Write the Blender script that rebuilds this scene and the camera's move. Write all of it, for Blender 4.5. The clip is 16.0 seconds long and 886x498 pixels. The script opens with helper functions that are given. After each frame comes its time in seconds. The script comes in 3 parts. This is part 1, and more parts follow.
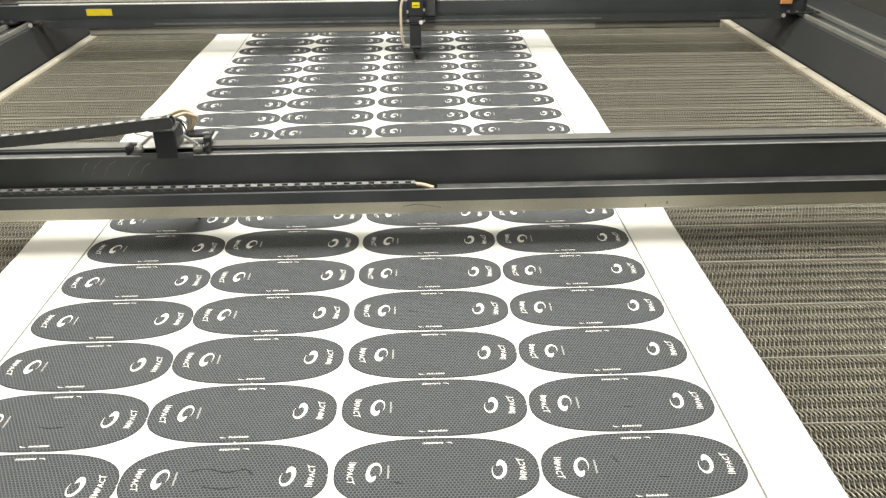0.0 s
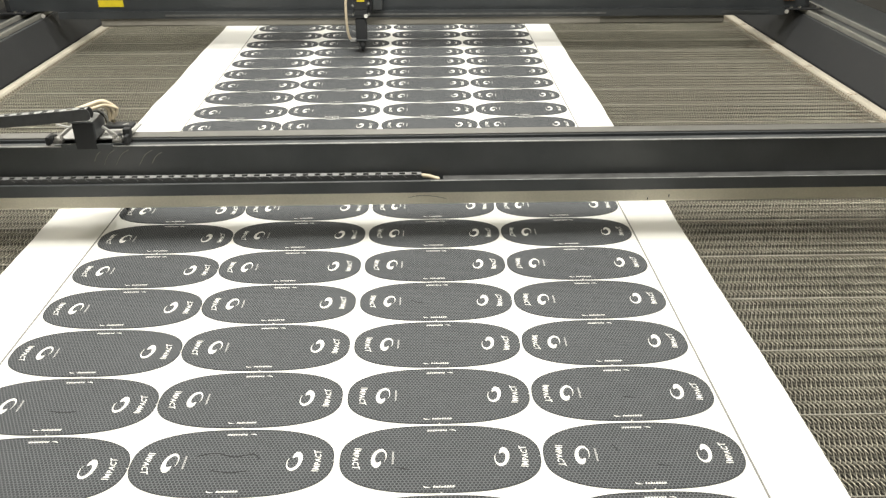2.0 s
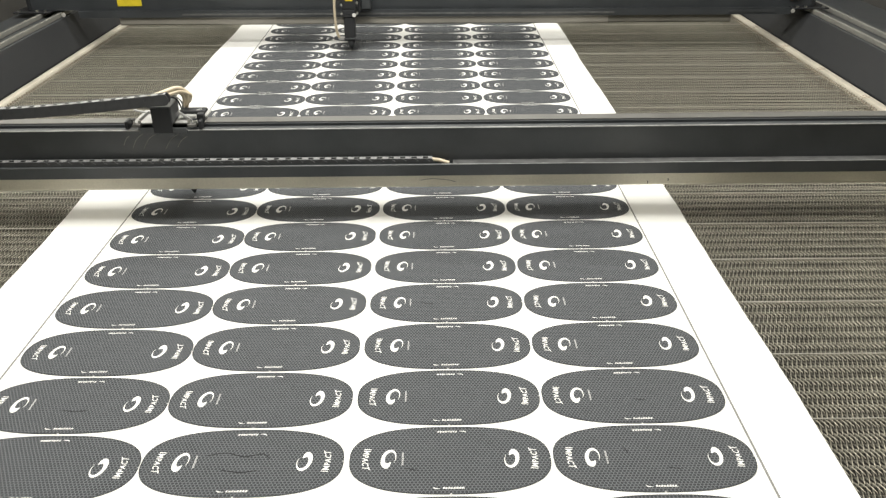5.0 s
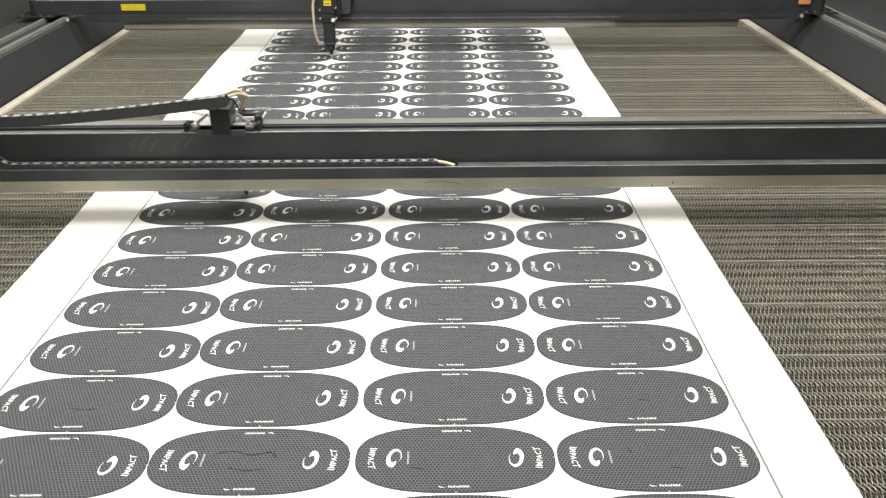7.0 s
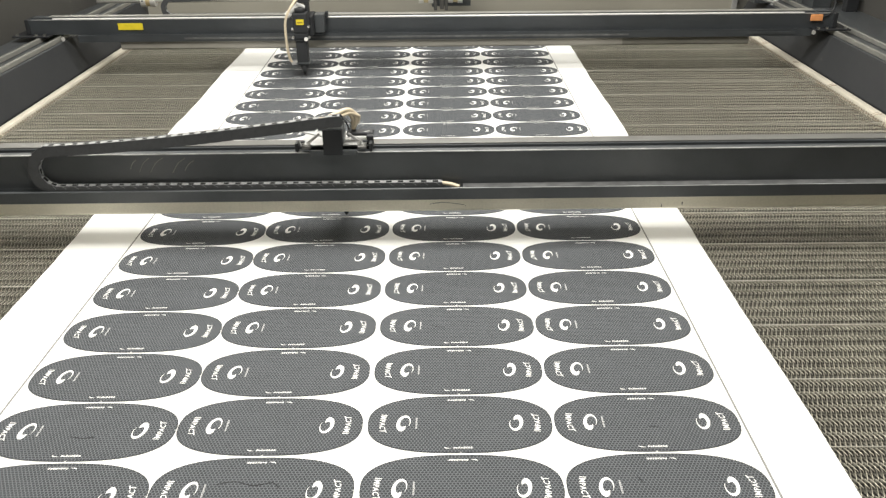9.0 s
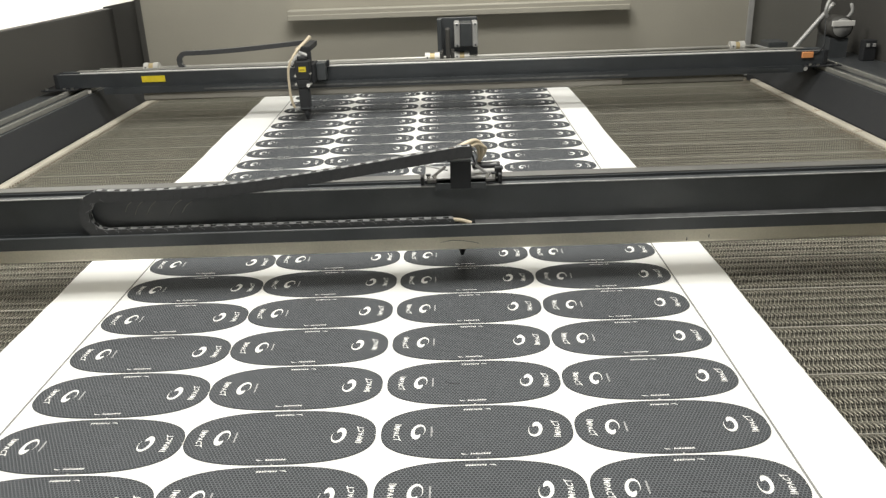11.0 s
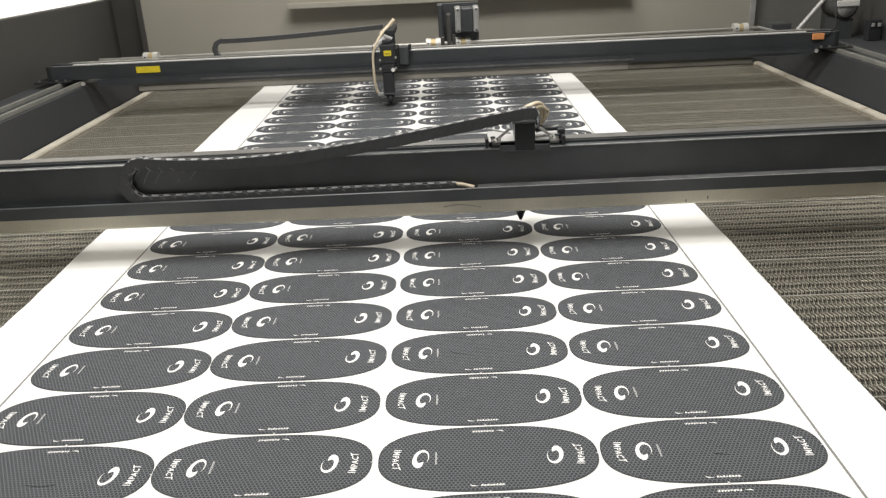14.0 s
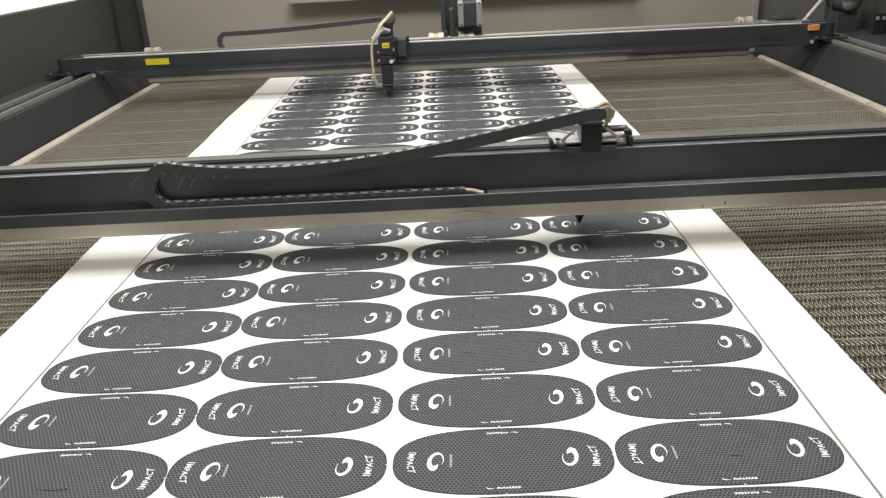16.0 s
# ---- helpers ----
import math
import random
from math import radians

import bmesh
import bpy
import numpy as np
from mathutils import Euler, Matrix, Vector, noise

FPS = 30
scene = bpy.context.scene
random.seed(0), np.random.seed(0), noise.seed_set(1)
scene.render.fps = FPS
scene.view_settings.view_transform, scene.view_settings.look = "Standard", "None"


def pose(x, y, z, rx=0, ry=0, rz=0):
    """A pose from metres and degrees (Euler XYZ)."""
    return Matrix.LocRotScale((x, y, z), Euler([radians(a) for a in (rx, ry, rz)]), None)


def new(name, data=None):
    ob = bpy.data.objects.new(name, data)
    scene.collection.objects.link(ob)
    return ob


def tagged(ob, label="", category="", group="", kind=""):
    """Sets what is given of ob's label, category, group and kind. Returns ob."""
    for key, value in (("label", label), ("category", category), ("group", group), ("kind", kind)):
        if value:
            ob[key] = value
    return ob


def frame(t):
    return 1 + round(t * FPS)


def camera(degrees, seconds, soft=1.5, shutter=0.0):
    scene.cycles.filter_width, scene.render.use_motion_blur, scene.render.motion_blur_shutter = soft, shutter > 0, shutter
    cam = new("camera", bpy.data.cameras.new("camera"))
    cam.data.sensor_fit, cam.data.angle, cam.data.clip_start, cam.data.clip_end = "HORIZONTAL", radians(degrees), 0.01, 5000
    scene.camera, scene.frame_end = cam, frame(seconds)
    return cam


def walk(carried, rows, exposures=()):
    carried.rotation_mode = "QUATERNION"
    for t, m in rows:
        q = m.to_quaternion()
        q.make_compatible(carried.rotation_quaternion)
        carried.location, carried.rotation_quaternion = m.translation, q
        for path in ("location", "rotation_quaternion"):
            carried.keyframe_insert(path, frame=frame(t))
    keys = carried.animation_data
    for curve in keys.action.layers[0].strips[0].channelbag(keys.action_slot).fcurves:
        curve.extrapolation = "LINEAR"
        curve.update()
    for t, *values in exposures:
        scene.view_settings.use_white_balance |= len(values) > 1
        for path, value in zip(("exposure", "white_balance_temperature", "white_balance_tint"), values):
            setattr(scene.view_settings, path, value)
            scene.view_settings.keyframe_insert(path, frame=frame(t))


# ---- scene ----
# ---- camera and its walk ----
cam = camera(57.46, 16.0, soft=1.35, shutter=0.3)
CAMERA_ROWS = [
    (0, 0.4961, -0.9618, 0.6019, 62.321, 0.385, -1.760),
    (0.5, 0.5004, -0.9610, 0.5997, 62.088, 0.464, -1.723),
    (1, 0.4966, -0.9629, 0.6006, 61.880, 0.325, -1.587),
    (1.5, 0.4947, -0.9697, 0.6019, 61.861, 0.201, -1.412),
    (2, 0.4944, -0.9785, 0.6055, 61.994, 0.093, -1.263),
    (2.5, 0.5019, -0.9806, 0.6058, 62.149, 0.126, -1.109),
    (3, 0.5033, -0.9814, 0.6035, 62.152, 0.217, -1.011),
    (3.5, 0.4940, -0.9813, 0.6041, 62.156, 0.209, -0.848),
    (4, 0.4941, -0.9793, 0.6037, 62.187, 0.213, -0.663),
    (6.5, 0.4928, -0.9837, 0.6053, 62.225, 0.241, -0.357),
    (7, 0.4924, -0.9873, 0.6064, 62.351, 0.250, -0.196),
    (7.5, 0.4906, -0.9869, 0.6068, 62.468, 0.214, -0.195),
    (8, 0.4900, -0.9829, 0.6112, 62.705, 0.223, -0.192),
    (8.5, 0.4916, -0.9747, 0.6123, 62.909, 0.336, -0.156),
    (9, 0.4898, -0.9641, 0.6118, 63.095, 0.500, -0.073),
    (9.5, 0.4903, -0.9557, 0.6160, 63.846, 0.612, -0.070),
    (9.7, 0.4828, -0.9400, 0.6107, 66.237, 0.667, -0.130),
    (12, 0.4885, -0.8719, 0.4884, 68.656, 2.545, 0.457),
    (12.5, 0.4865, -0.8740, 0.4894, 68.436, 2.526, 0.471),
    (13, 0.4866, -0.8803, 0.4918, 68.443, 2.604, 0.409),
    (13.5, 0.4854, -0.8828, 0.4895, 68.383, 2.546, 0.269),
    (14, 0.4839, -0.8742, 0.4853, 68.332, 2.562, 0.099),
    (14.5, 0.4805, -0.8556, 0.4842, 68.016, 2.629, 0.045),
    (15, 0.4816, -0.8479, 0.4854, 67.779, 2.697, 0.061),
    (15.5, 0.4717, -0.8538, 0.4871, 67.756, 2.728, -0.065),
    (16, 0.4694, -0.8667, 0.4926, 67.806, 2.686, -0.024),
]

walk(cam, [(t, pose(x, y, z, rx, ry, rz)) for t, x, y, z, rx, ry, rz in CAMERA_ROWS],
     [(0, 0.55, 6750, 9), (1.5, 0.47, 6735, 10), (3.0, 0.51, 6720, 10), (3.5, 0.38, 6680, 10), (4.0, 0.26, 6650, 10), (6.5, 0.38, 6550, 12), (8.0, 0.46, 6550, 12), (9.5, 0.50, 6550, 11), (12.0, -0.12, 6480, 11),
      (13.0, 0.05, 6520, 13), (14.0, 0.01, 6480, 14), (16.0, 0.04, 6480, 14)])

# ---- world and large lights ----
world = bpy.data.worlds.new("workshop_air")
scene.world = world
world.use_nodes = True
world.node_tree.nodes["Background"].inputs[0].default_value = (0.9, 0.93, 1.0, 1)
world.node_tree.nodes["Background"].inputs[1].default_value = 0.32

# the third light is an unseen helper, added to brighten the west wall
LAMPS = [(0.30, 0.15, 1.95, 1.35, 1.0, 60), (0.54, 1.86, 1.65, 0.75, 0.32, 18), (-1.36, 3.70, 1.95, 0.4, 1.6, 82)]
for x, y, z, sx, sy, power in LAMPS:
    data = bpy.data.lights.new("assumed_ceiling_lamp", "AREA")
    data.shape, data.size, data.size_y, data.energy = "RECTANGLE", sx, sy, power
    data.color = (0.985, 0.975, 0.91)
    lamp = new("assumed_ceiling_lamp", data)
    lamp.location = (x, y, z)
    if x < -1:
        data.spread = math.radians(75)  # narrow spread keeps the added wall light off the bed

# ---- materials ----


def material(name, base, rough=0.5, metal=0.0, vary=0.12, scale=30.0, bump=0.0, fine=400.0, coat=0.0, spec=0.5):
    """A surface with a broad stain noise and a fine grain in colour, gloss and relief."""
    m = bpy.data.materials.new(name)
    m.use_nodes = True
    nt = m.node_tree
    b = nt.nodes["Principled BSDF"]
    b.inputs["Roughness"].default_value, b.inputs["Metallic"].default_value = rough, metal
    b.inputs["Specular IOR Level"].default_value = spec
    if coat:
        b.inputs["Coat Weight"].default_value = coat
    co = nt.nodes.new("ShaderNodeTexCoord")
    n1, n2 = nt.nodes.new("ShaderNodeTexNoise"), nt.nodes.new("ShaderNodeTexNoise")
    n1.inputs["Scale"].default_value, n2.inputs["Scale"].default_value = scale, fine
    n1.inputs["Detail"].default_value = 5
    for n in (n1, n2):
        nt.links.new(co.outputs["Object"], n.inputs["Vector"])
    mix = nt.nodes.new("ShaderNodeMath")
    mix.operation = "MULTIPLY_ADD"
    mix.inputs[1].default_value = 0.4
    nt.links.new(n2.outputs["Fac"], mix.inputs[0])
    nt.links.new(n1.outputs["Fac"], mix.inputs[2])
    ramp = nt.nodes.new("ShaderNodeValToRGB")
    lo, hi = [tuple(min(1, c * k) for c in base) + (1,) for k in (1 - vary, 1 + vary)]
    ramp.color_ramp.elements[0].position, ramp.color_ramp.elements[1].position = 0.4, 1.0
    ramp.color_ramp.elements[0].color, ramp.color_ramp.elements[1].color = lo, hi
    nt.links.new(mix.outputs[0], ramp.inputs["Fac"])
    nt.links.new(ramp.outputs["Color"], b.inputs["Base Color"])
    rr = nt.nodes.new("ShaderNodeMapRange")
    rr.inputs["To Min"].default_value, rr.inputs["To Max"].default_value = max(0.02, rough - 0.1), min(1, rough + 0.1)
    nt.links.new(n1.outputs["Fac"], rr.inputs["Value"])
    nt.links.new(rr.outputs["Result"], b.inputs["Roughness"])
    if bump:
        bp = nt.nodes.new("ShaderNodeBump")
        bp.inputs["Strength"].default_value, bp.inputs["Distance"].default_value = bump, 0.001
        nt.links.new(n2.outputs["Fac"], bp.inputs["Height"])
        nt.links.new(bp.outputs["Normal"], b.inputs["Normal"])
    return m


def printed_fabric(name):
    """Charcoal print with a fine lighter honeycomb of about 4 mm."""
    m = material(name, (0.051, 0.0545, 0.059), 0.9, 0, 0.18, 40, 0.2, 900, spec=0.05)
    nt = m.node_tree
    b = nt.nodes["Principled BSDF"]
    co = nt.nodes.new("ShaderNodeTexCoord")
    sep = nt.nodes.new("ShaderNodeSeparateXYZ")
    nt.links.new(co.outputs["Object"], sep.inputs[0])

    def op(kind, a, c, d=None):
        n = nt.nodes.new("ShaderNodeMath")
        n.operation = kind
        for i, v in enumerate((a, c, d)):
            if v is None:
                continue
            if isinstance(v, (int, float)):
                n.inputs[i].default_value = v
            else:
                nt.links.new(v, n.inputs[i])
        return n.outputs[0]

    # distance to the nearer of two interleaved lattices of hexagon centres
    s = 0.0040
    px, py = op("DIVIDE", sep.outputs[0], s), op("DIVIDE", sep.outputs[1], s * 1.732)
    best = None
    for shift in (0.0, 0.5):
        fx = op("ABSOLUTE", op("SUBTRACT", op("FRACT", op("ADD", px, shift), 0), 0.5), 0)
        fy = op("MULTIPLY", op("ABSOLUTE", op("SUBTRACT", op("FRACT", op("ADD", py, shift), 0), 0.5), 0), 1.732)
        hexd = op("MAXIMUM", fx, op("ADD", op("MULTIPLY", fx, 0.5), op("MULTIPLY", fy, 0.866)))
        best = hexd if best is None else op("MINIMUM", best, hexd)
    edge = nt.nodes.new("ShaderNodeMapRange")
    edge.inputs["From Min"].default_value, edge.inputs["From Max"].default_value = 0.355, 0.43
    nt.links.new(best, edge.inputs["Value"])
    mix = nt.nodes.new("ShaderNodeMix")
    mix.data_type = "RGBA"
    old = b.inputs["Base Color"].links[0].from_socket
    nt.links.new(edge.outputs["Result"], mix.inputs["Factor"])
    nt.links.new(old, mix.inputs["A"])
    mix.inputs["B"].default_value = (0.150, 0.157, 0.166, 1)
    nt.links.new(mix.outputs["Result"], b.inputs["Base Color"])
    return m


WHITE_CLOTH = material("white_cloth", (0.80, 0.80, 0.78), 0.85, 0, 0.02, 6, 0.15, 900)
PRINT = printed_fabric("charcoal_print")
INK = material("white_ink", (0.82, 0.82, 0.80), 0.7, 0, 0.03, 60, 0.1, 900)
LINE = material("grey_line_ink", (0.22, 0.22, 0.21), 0.8, 0, 0.1, 60, 0.1, 900)
BLACK = material("black_anodised", (0.059, 0.064, 0.068), 0.36, 0.0, 0.25, 12, 0.1, 700)
# darker copy of the beam black: the rear beam's weaker light put into colour
BLACK_REAR = material("black_anodised_dimmed", (0.046, 0.051, 0.056), 0.38, 0.0, 0.2, 12, 0.1, 700)
BLACK_EDGE = material("worn_black_edge", (0.125, 0.127, 0.127), 0.45, 0.2, 0.45, 60, 0.15, 500)
BLACK_PLASTIC = material("black_plastic", (0.027, 0.0285, 0.031), 0.55, 0, 0.12, 30, 0.1, 700, spec=0.3)
STRIP = material("aged_cream_strip", (0.78, 0.73, 0.60), 0.5, 0, 0.20, 7, 0.15, 300)
BAR = material("cream_side_bar", (0.52, 0.485, 0.41), 0.42, 0, 0.16, 12, 0.15, 300)
WIRE = material("steel_belt_wire", (0.36, 0.343, 0.285), 0.40, 0.9, 0.2, 25, 0.1, 600)
# lower wires: darker copy of the belt steel, shade of the gaps put into colour
LOW_WIRE = material("shaded_lower_wire", (0.130, 0.124, 0.102), 0.5, 0.4, 0.2, 25, 0.1, 600)
EDGE_WIRE = material("rusty_edge_wire", (0.22, 0.178, 0.132), 0.34, 0.85, 0.35, 60, 0.1, 600)
ROD = material("belt_cross_rod", (0.44, 0.425, 0.37), 0.40, 0.3, 0.15, 25, 0.1, 600)
RAIL = material("worn_guide_rail", (0.28, 0.277, 0.255), 0.45, 0.35, 0.15, 30, 0.1, 500)
# rear strip: darker copy of the cream strip, its dimmer light put into colour
STRIP_DIM = material("dimmed_grey_strip", (0.24, 0.228, 0.20), 0.6, 0, 0.15, 9, 0.15, 300)
# weaker bounce light at the strip's right end is put into this darker colour
STRIP_SHADED = material("shaded_strip_end", (0.150, 0.143, 0.122), 0.6, 0, 0.25, 9, 0.15, 300)
UNDER = material("dark_under_table", (0.030, 0.028, 0.024), 0.8, 0, 0.3, 20, 0.2, 300)
PALE_ALU = material("pale_aluminium", (0.58, 0.57, 0.54), 0.45, 0.25, 0.08, 30, 0.1, 500)
SHAFT = material("pale_ground_steel", (0.58, 0.57, 0.53), 0.4, 0.25, 0.06, 8)
STEEL = material("bright_steel", (0.62, 0.61, 0.58), 0.28, 1.0, 0.1, 30, 0.1, 500)
GREY_SHEET = material("mid_grey_sheet", (0.20, 0.195, 0.175), 0.5, 0, 0.1, 4, 0.1, 200)
TOP_RAIL = material("grey_top_rail", (0.15, 0.148, 0.14), 0.45, 0.3, 0.15, 30, 0.1, 500)
ALU = material("dull_aluminium", (0.42, 0.42, 0.41), 0.5, 0.35, 0.12, 30, 0.1, 500)
BRASS = material("brass_collar", (0.50, 0.40, 0.22), 0.5, 0.4, 0.15, 40, 0.1, 500)
PANEL = material("grey_sheet_panel", (0.350, 0.333, 0.282), 0.5, 0, 0.07, 3, 0.1, 200)
DARK_PANEL = material("dark_grey_sheet", (0.062, 0.060, 0.055), 0.6, 0, 0.12, 4, 0.1, 200)
HOSE = material("cream_hose", (0.62, 0.53, 0.39), 0.4, 0, 0.1, 60, 0.1, 500)
YELLOW = material("yellow_label", (0.75, 0.60, 0.03), 0.5, 0, 0.08, 60, 0.05, 500)
ORANGE = material("orange_plastic", (0.80, 0.34, 0.13), 0.45, 0, 0.08, 60, 0.05, 500)
PAINT = material("white_wall_paint", (0.72, 0.71, 0.68), 0.8, 0, 0.04, 2, 0.1, 150)
CONCRETE = material("grey_concrete", (0.25, 0.24, 0.22), 0.8, 0, 0.2, 3, 0.2, 80)

# ---- mesh helpers ----


def mesh_of(name, bm, mat, smooth=False):
    me = bpy.data.meshes.new(name)
    bm.to_mesh(me)
    bm.free()
    me.materials.append(mat)
    if smooth:
        for p in me.polygons:
            p.use_smooth = True
    return me


def thing(name, label, category, group="", kind="", at=(0, 0, 0)):
    ob = tagged(new(name), label, category, group, kind)
    ob.location = at
    return ob


def part(name, bm, mat, parent, label="", smooth=False):
    """Links a bmesh (or a ready mesh) as one mesh object under a thing or a part."""
    me = bm if isinstance(bm, bpy.types.Mesh) else mesh_of(name, bm, mat, smooth)
    ob = new(name, me)
    ob.parent = parent
    if label:
        tagged(ob, label)
    return ob


def solid(name, bm, mat, label, category, group="", kind="", smooth=False):
    return tagged(new(name, mesh_of(name, bm, mat, smooth)), label, category, group, kind)


def box(bm, x0, x1, y0, y1, z0, z1, bevel=0.0):
    r = bmesh.ops.create_cube(bm, size=1, matrix=Matrix.Translation(((x0 + x1) / 2, (y0 + y1) / 2, (z0 + z1) / 2)) @ Matrix.Diagonal((x1 - x0, y1 - y0, z1 - z0, 1)))
    if bevel:
        edges = list({e for v in r["verts"] for e in v.link_edges})
        bmesh.ops.bevel(bm, geom=edges, offset=bevel, segments=2, affect="EDGES", profile=0.5)
    return bm


def boxes(*sizes, bevel=0.0):
    bm = bmesh.new()
    for s in sizes:
        box(bm, *s, bevel=bevel)
    return bm


def rod(bm, a, b, r, r2=None, n=16):
    a, b = Vector(a), Vector(b)
    m = Matrix.Translation((a + b) / 2) @ (b - a).to_track_quat("Z", "Y").to_matrix().to_4x4()
    bmesh.ops.create_cone(bm, cap_ends=True, segments=n, radius1=r, radius2=r if r2 is None else r2, depth=(b - a).length, matrix=m)
    return bm


def rods(*rows, n=16):
    bm = bmesh.new()
    for row in rows:
        rod(bm, *row, n=n)
    return bm


def prism(bm, outline, x0, x1):
    """Extrudes a closed (y, z) outline along x."""
    a = [bm.verts.new((x0, y, z)) for y, z in outline]
    b = [bm.verts.new((x1, y, z)) for y, z in outline]
    bm.faces.new(a), bm.faces.new(b[::-1])
    for i in range(len(a)):
        j = (i + 1) % len(a)
        bm.faces.new((a[j], a[i], b[i], b[j]))
    bmesh.ops.recalc_face_normals(bm, faces=bm.faces)
    return bm


def tube(points, r, n=8):
    """A round hose along a smooth line through points."""
    bm = bmesh.new()
    pts = [Vector(p) for p in points]
    line = []
    for i in range(len(pts) - 1):
        p0, p1, p2, p3 = pts[max(0, i - 1)], pts[i], pts[i + 1], pts[min(len(pts) - 1, i + 2)]
        for k in range(6):
            u = k / 6
            line.append(0.5 * (2 * p1 + (p2 - p0) * u + (2 * p0 - 5 * p1 + 4 * p2 - p3) * u * u + (3 * p1 - p0 - 3 * p2 + p3) * u ** 3))
    line.append(pts[-1])
    rings = []
    for i, p in enumerate(line):
        d = (line[min(i + 1, len(line) - 1)] - line[max(i - 1, 0)]).normalized()
        side = d.cross(Vector((0.13, 0.31, 0.94))).normalized()
        up = side.cross(d)
        rings.append([bm.verts.new(p + r * (math.cos(a) * side + math.sin(a) * up)) for a in (2 * math.pi * k / n for k in range(n))])
    for a, b in zip(rings, rings[1:]):
        for k in range(n):
            bm.faces.new((a[k], a[(k + 1) % n], b[(k + 1) % n], b[k]))
    bm.faces.new(rings[0][::-1]), bm.faces.new(rings[-1])
    bmesh.ops.recalc_face_normals(bm, faces=bm.faces)
    return bm


# ---- the room ----
X_L, X_R, BED_FRONT, BED_BACK = -0.5575, 1.543, -1.05, 2.12
solid("floor", boxes((-1.7, 2.7, -4, 5, -0.95, -0.9)), CONCRETE, "grey concrete workshop floor", "floor", kind="structure")
solid("wall_north", boxes((-4, 5, 4.9, 5, -0.9, 2.3)), PAINT, "plain white painted workshop wall", "wall", kind="structure")
solid("wall_south", boxes((-4, 5, -4, -3.9, -0.9, 2.3)), PAINT, "plain white painted workshop wall", "wall", kind="structure")
solid("wall_west", boxes((-1.75, -1.65, -3.9, 4.9, -0.9, 2.3)), PAINT, "plain white painted workshop wall", "wall", kind="structure")
solid("wall_east", boxes((2.65, 2.75, -3.9, 4.9, -0.9, 2.3)), PAINT, "plain white painted workshop wall", "wall", kind="structure")
solid("ceiling", boxes((-4, 5, -4, 5, 2.3, 2.35)), PAINT, "plain white workshop ceiling", "ceiling", kind="structure")

# ---- the machine's body ----
body = thing("cutting_machine_body", "dark sheet-metal body of a large flatbed cutting machine", "machine")
part("under_table", boxes((X_L - 0.03, X_R + 0.03, BED_FRONT, BED_BACK, -0.06, -0.022)), UNDER, body)
part("cabinet", boxes((-0.95, 1.9, BED_FRONT - 0.05, 2.35, -0.88, -0.062), bevel=0.01), DARK_PANEL, body)
for i in range(6):
    part("foot", rods(((-0.8 + 0.5 * i, -0.9 + (i % 2) * 3.0, -0.9), (-0.8 + 0.5 * i, -0.9 + (i % 2) * 3.0, -0.88), 0.03)), BLACK, body)
for side, x in ((-1, X_L), (1, X_R)):
    first, second, cover, bar_end = (0.0885, 0.142, 0.250, 2.02) if side < 0 else (0.099, 0.159, 0.350, 1.993)
    lo, hi = sorted((x, x + side * 0.024))
    part("side_bar", boxes((lo, hi, BED_FRONT, bar_end, -0.02, 0.005), bevel=0.007), BAR, body, "cream-coloured bar along the mesh belt")
    # black skirt that rises outward to the rail
    bm = bmesh.new()
    a, b = x + side * 0.036, x + side * (first - 0.010)
    ring = [(a, -0.02), (a, 0.0), (b, 0.0835), (b, -0.02)]
    v0 = [bm.verts.new((px, BED_FRONT, pz)) for px, pz in ring]
    v1 = [bm.verts.new((px, BED_BACK, pz)) for px, pz in ring]
    bm.faces.new(v0), bm.faces.new(v1[::-1])
    for k in range(4):
        bm.faces.new((v0[k], v0[(k + 1) % 4], v1[(k + 1) % 4], v1[k]))
    bmesh.ops.recalc_face_normals(bm, faces=bm.faces)
    part("side_skirt", bm, BLACK_PLASTIC, body, "black sloping skirt plate")
    lo, hi = sorted((x + side * (first - 0.0085), x + side * (cover - 0.002)))
    part("side_deck", boxes((lo, hi, BED_FRONT, BED_BACK, -0.02, 0.0840), bevel=0.003), BLACK, body)
    for off in (first, second):
        lo, hi = sorted((x + side * off, x + side * (off + 0.009)))
        part("rail", boxes((lo, hi, BED_FRONT, BED_BACK - 0.05, 0.0842, 0.0980), bevel=0.002), RAIL, body, "grey aluminium guide rail")
    panel = part("side_panel", boxes((min(0, side * 0.03), max(0, side * 0.03), BED_FRONT - 1.5, 1.6, -0.06, 0.296 if side < 0 else 0.305), bevel=0.004), DARK_PANEL, body, "dark side cover")
    panel.matrix_basis = pose(x + side * cover, 1.5, 0, 0, 0, -3.1 if side < 0 else 1.1)
part("back_panel", boxes((-0.645, 1.608, 2.2, 2.24, -0.06, 0.46), bevel=0.004), PANEL, body, "grey-beige sheet panel behind the rear beam")
part("corner_trim", boxes((-0.655, -0.635, 2.192, 2.1985, -0.02, 0.44), bevel=0.002), DARK_PANEL, body)
bm = bmesh.new()
flank = [(-0.800, -0.06), (-0.648, -0.06), (-0.648, 0.325), (-0.800, 0.300)]
near_side, far_side = [[bm.verts.new((x, y, z)) for x, z in flank] for y in (2.26, 2.30)]
bm.faces.new(near_side), bm.faces.new(far_side[::-1])
for k in range(4):
    bm.faces.new((near_side[k], far_side[k], far_side[(k + 1) % 4], near_side[(k + 1) % 4]))
bmesh.ops.recalc_face_normals(bm, faces=bm.faces)
part("back_flank", bm, DARK_PANEL, body, "dark sheet with a slanting upper edge")
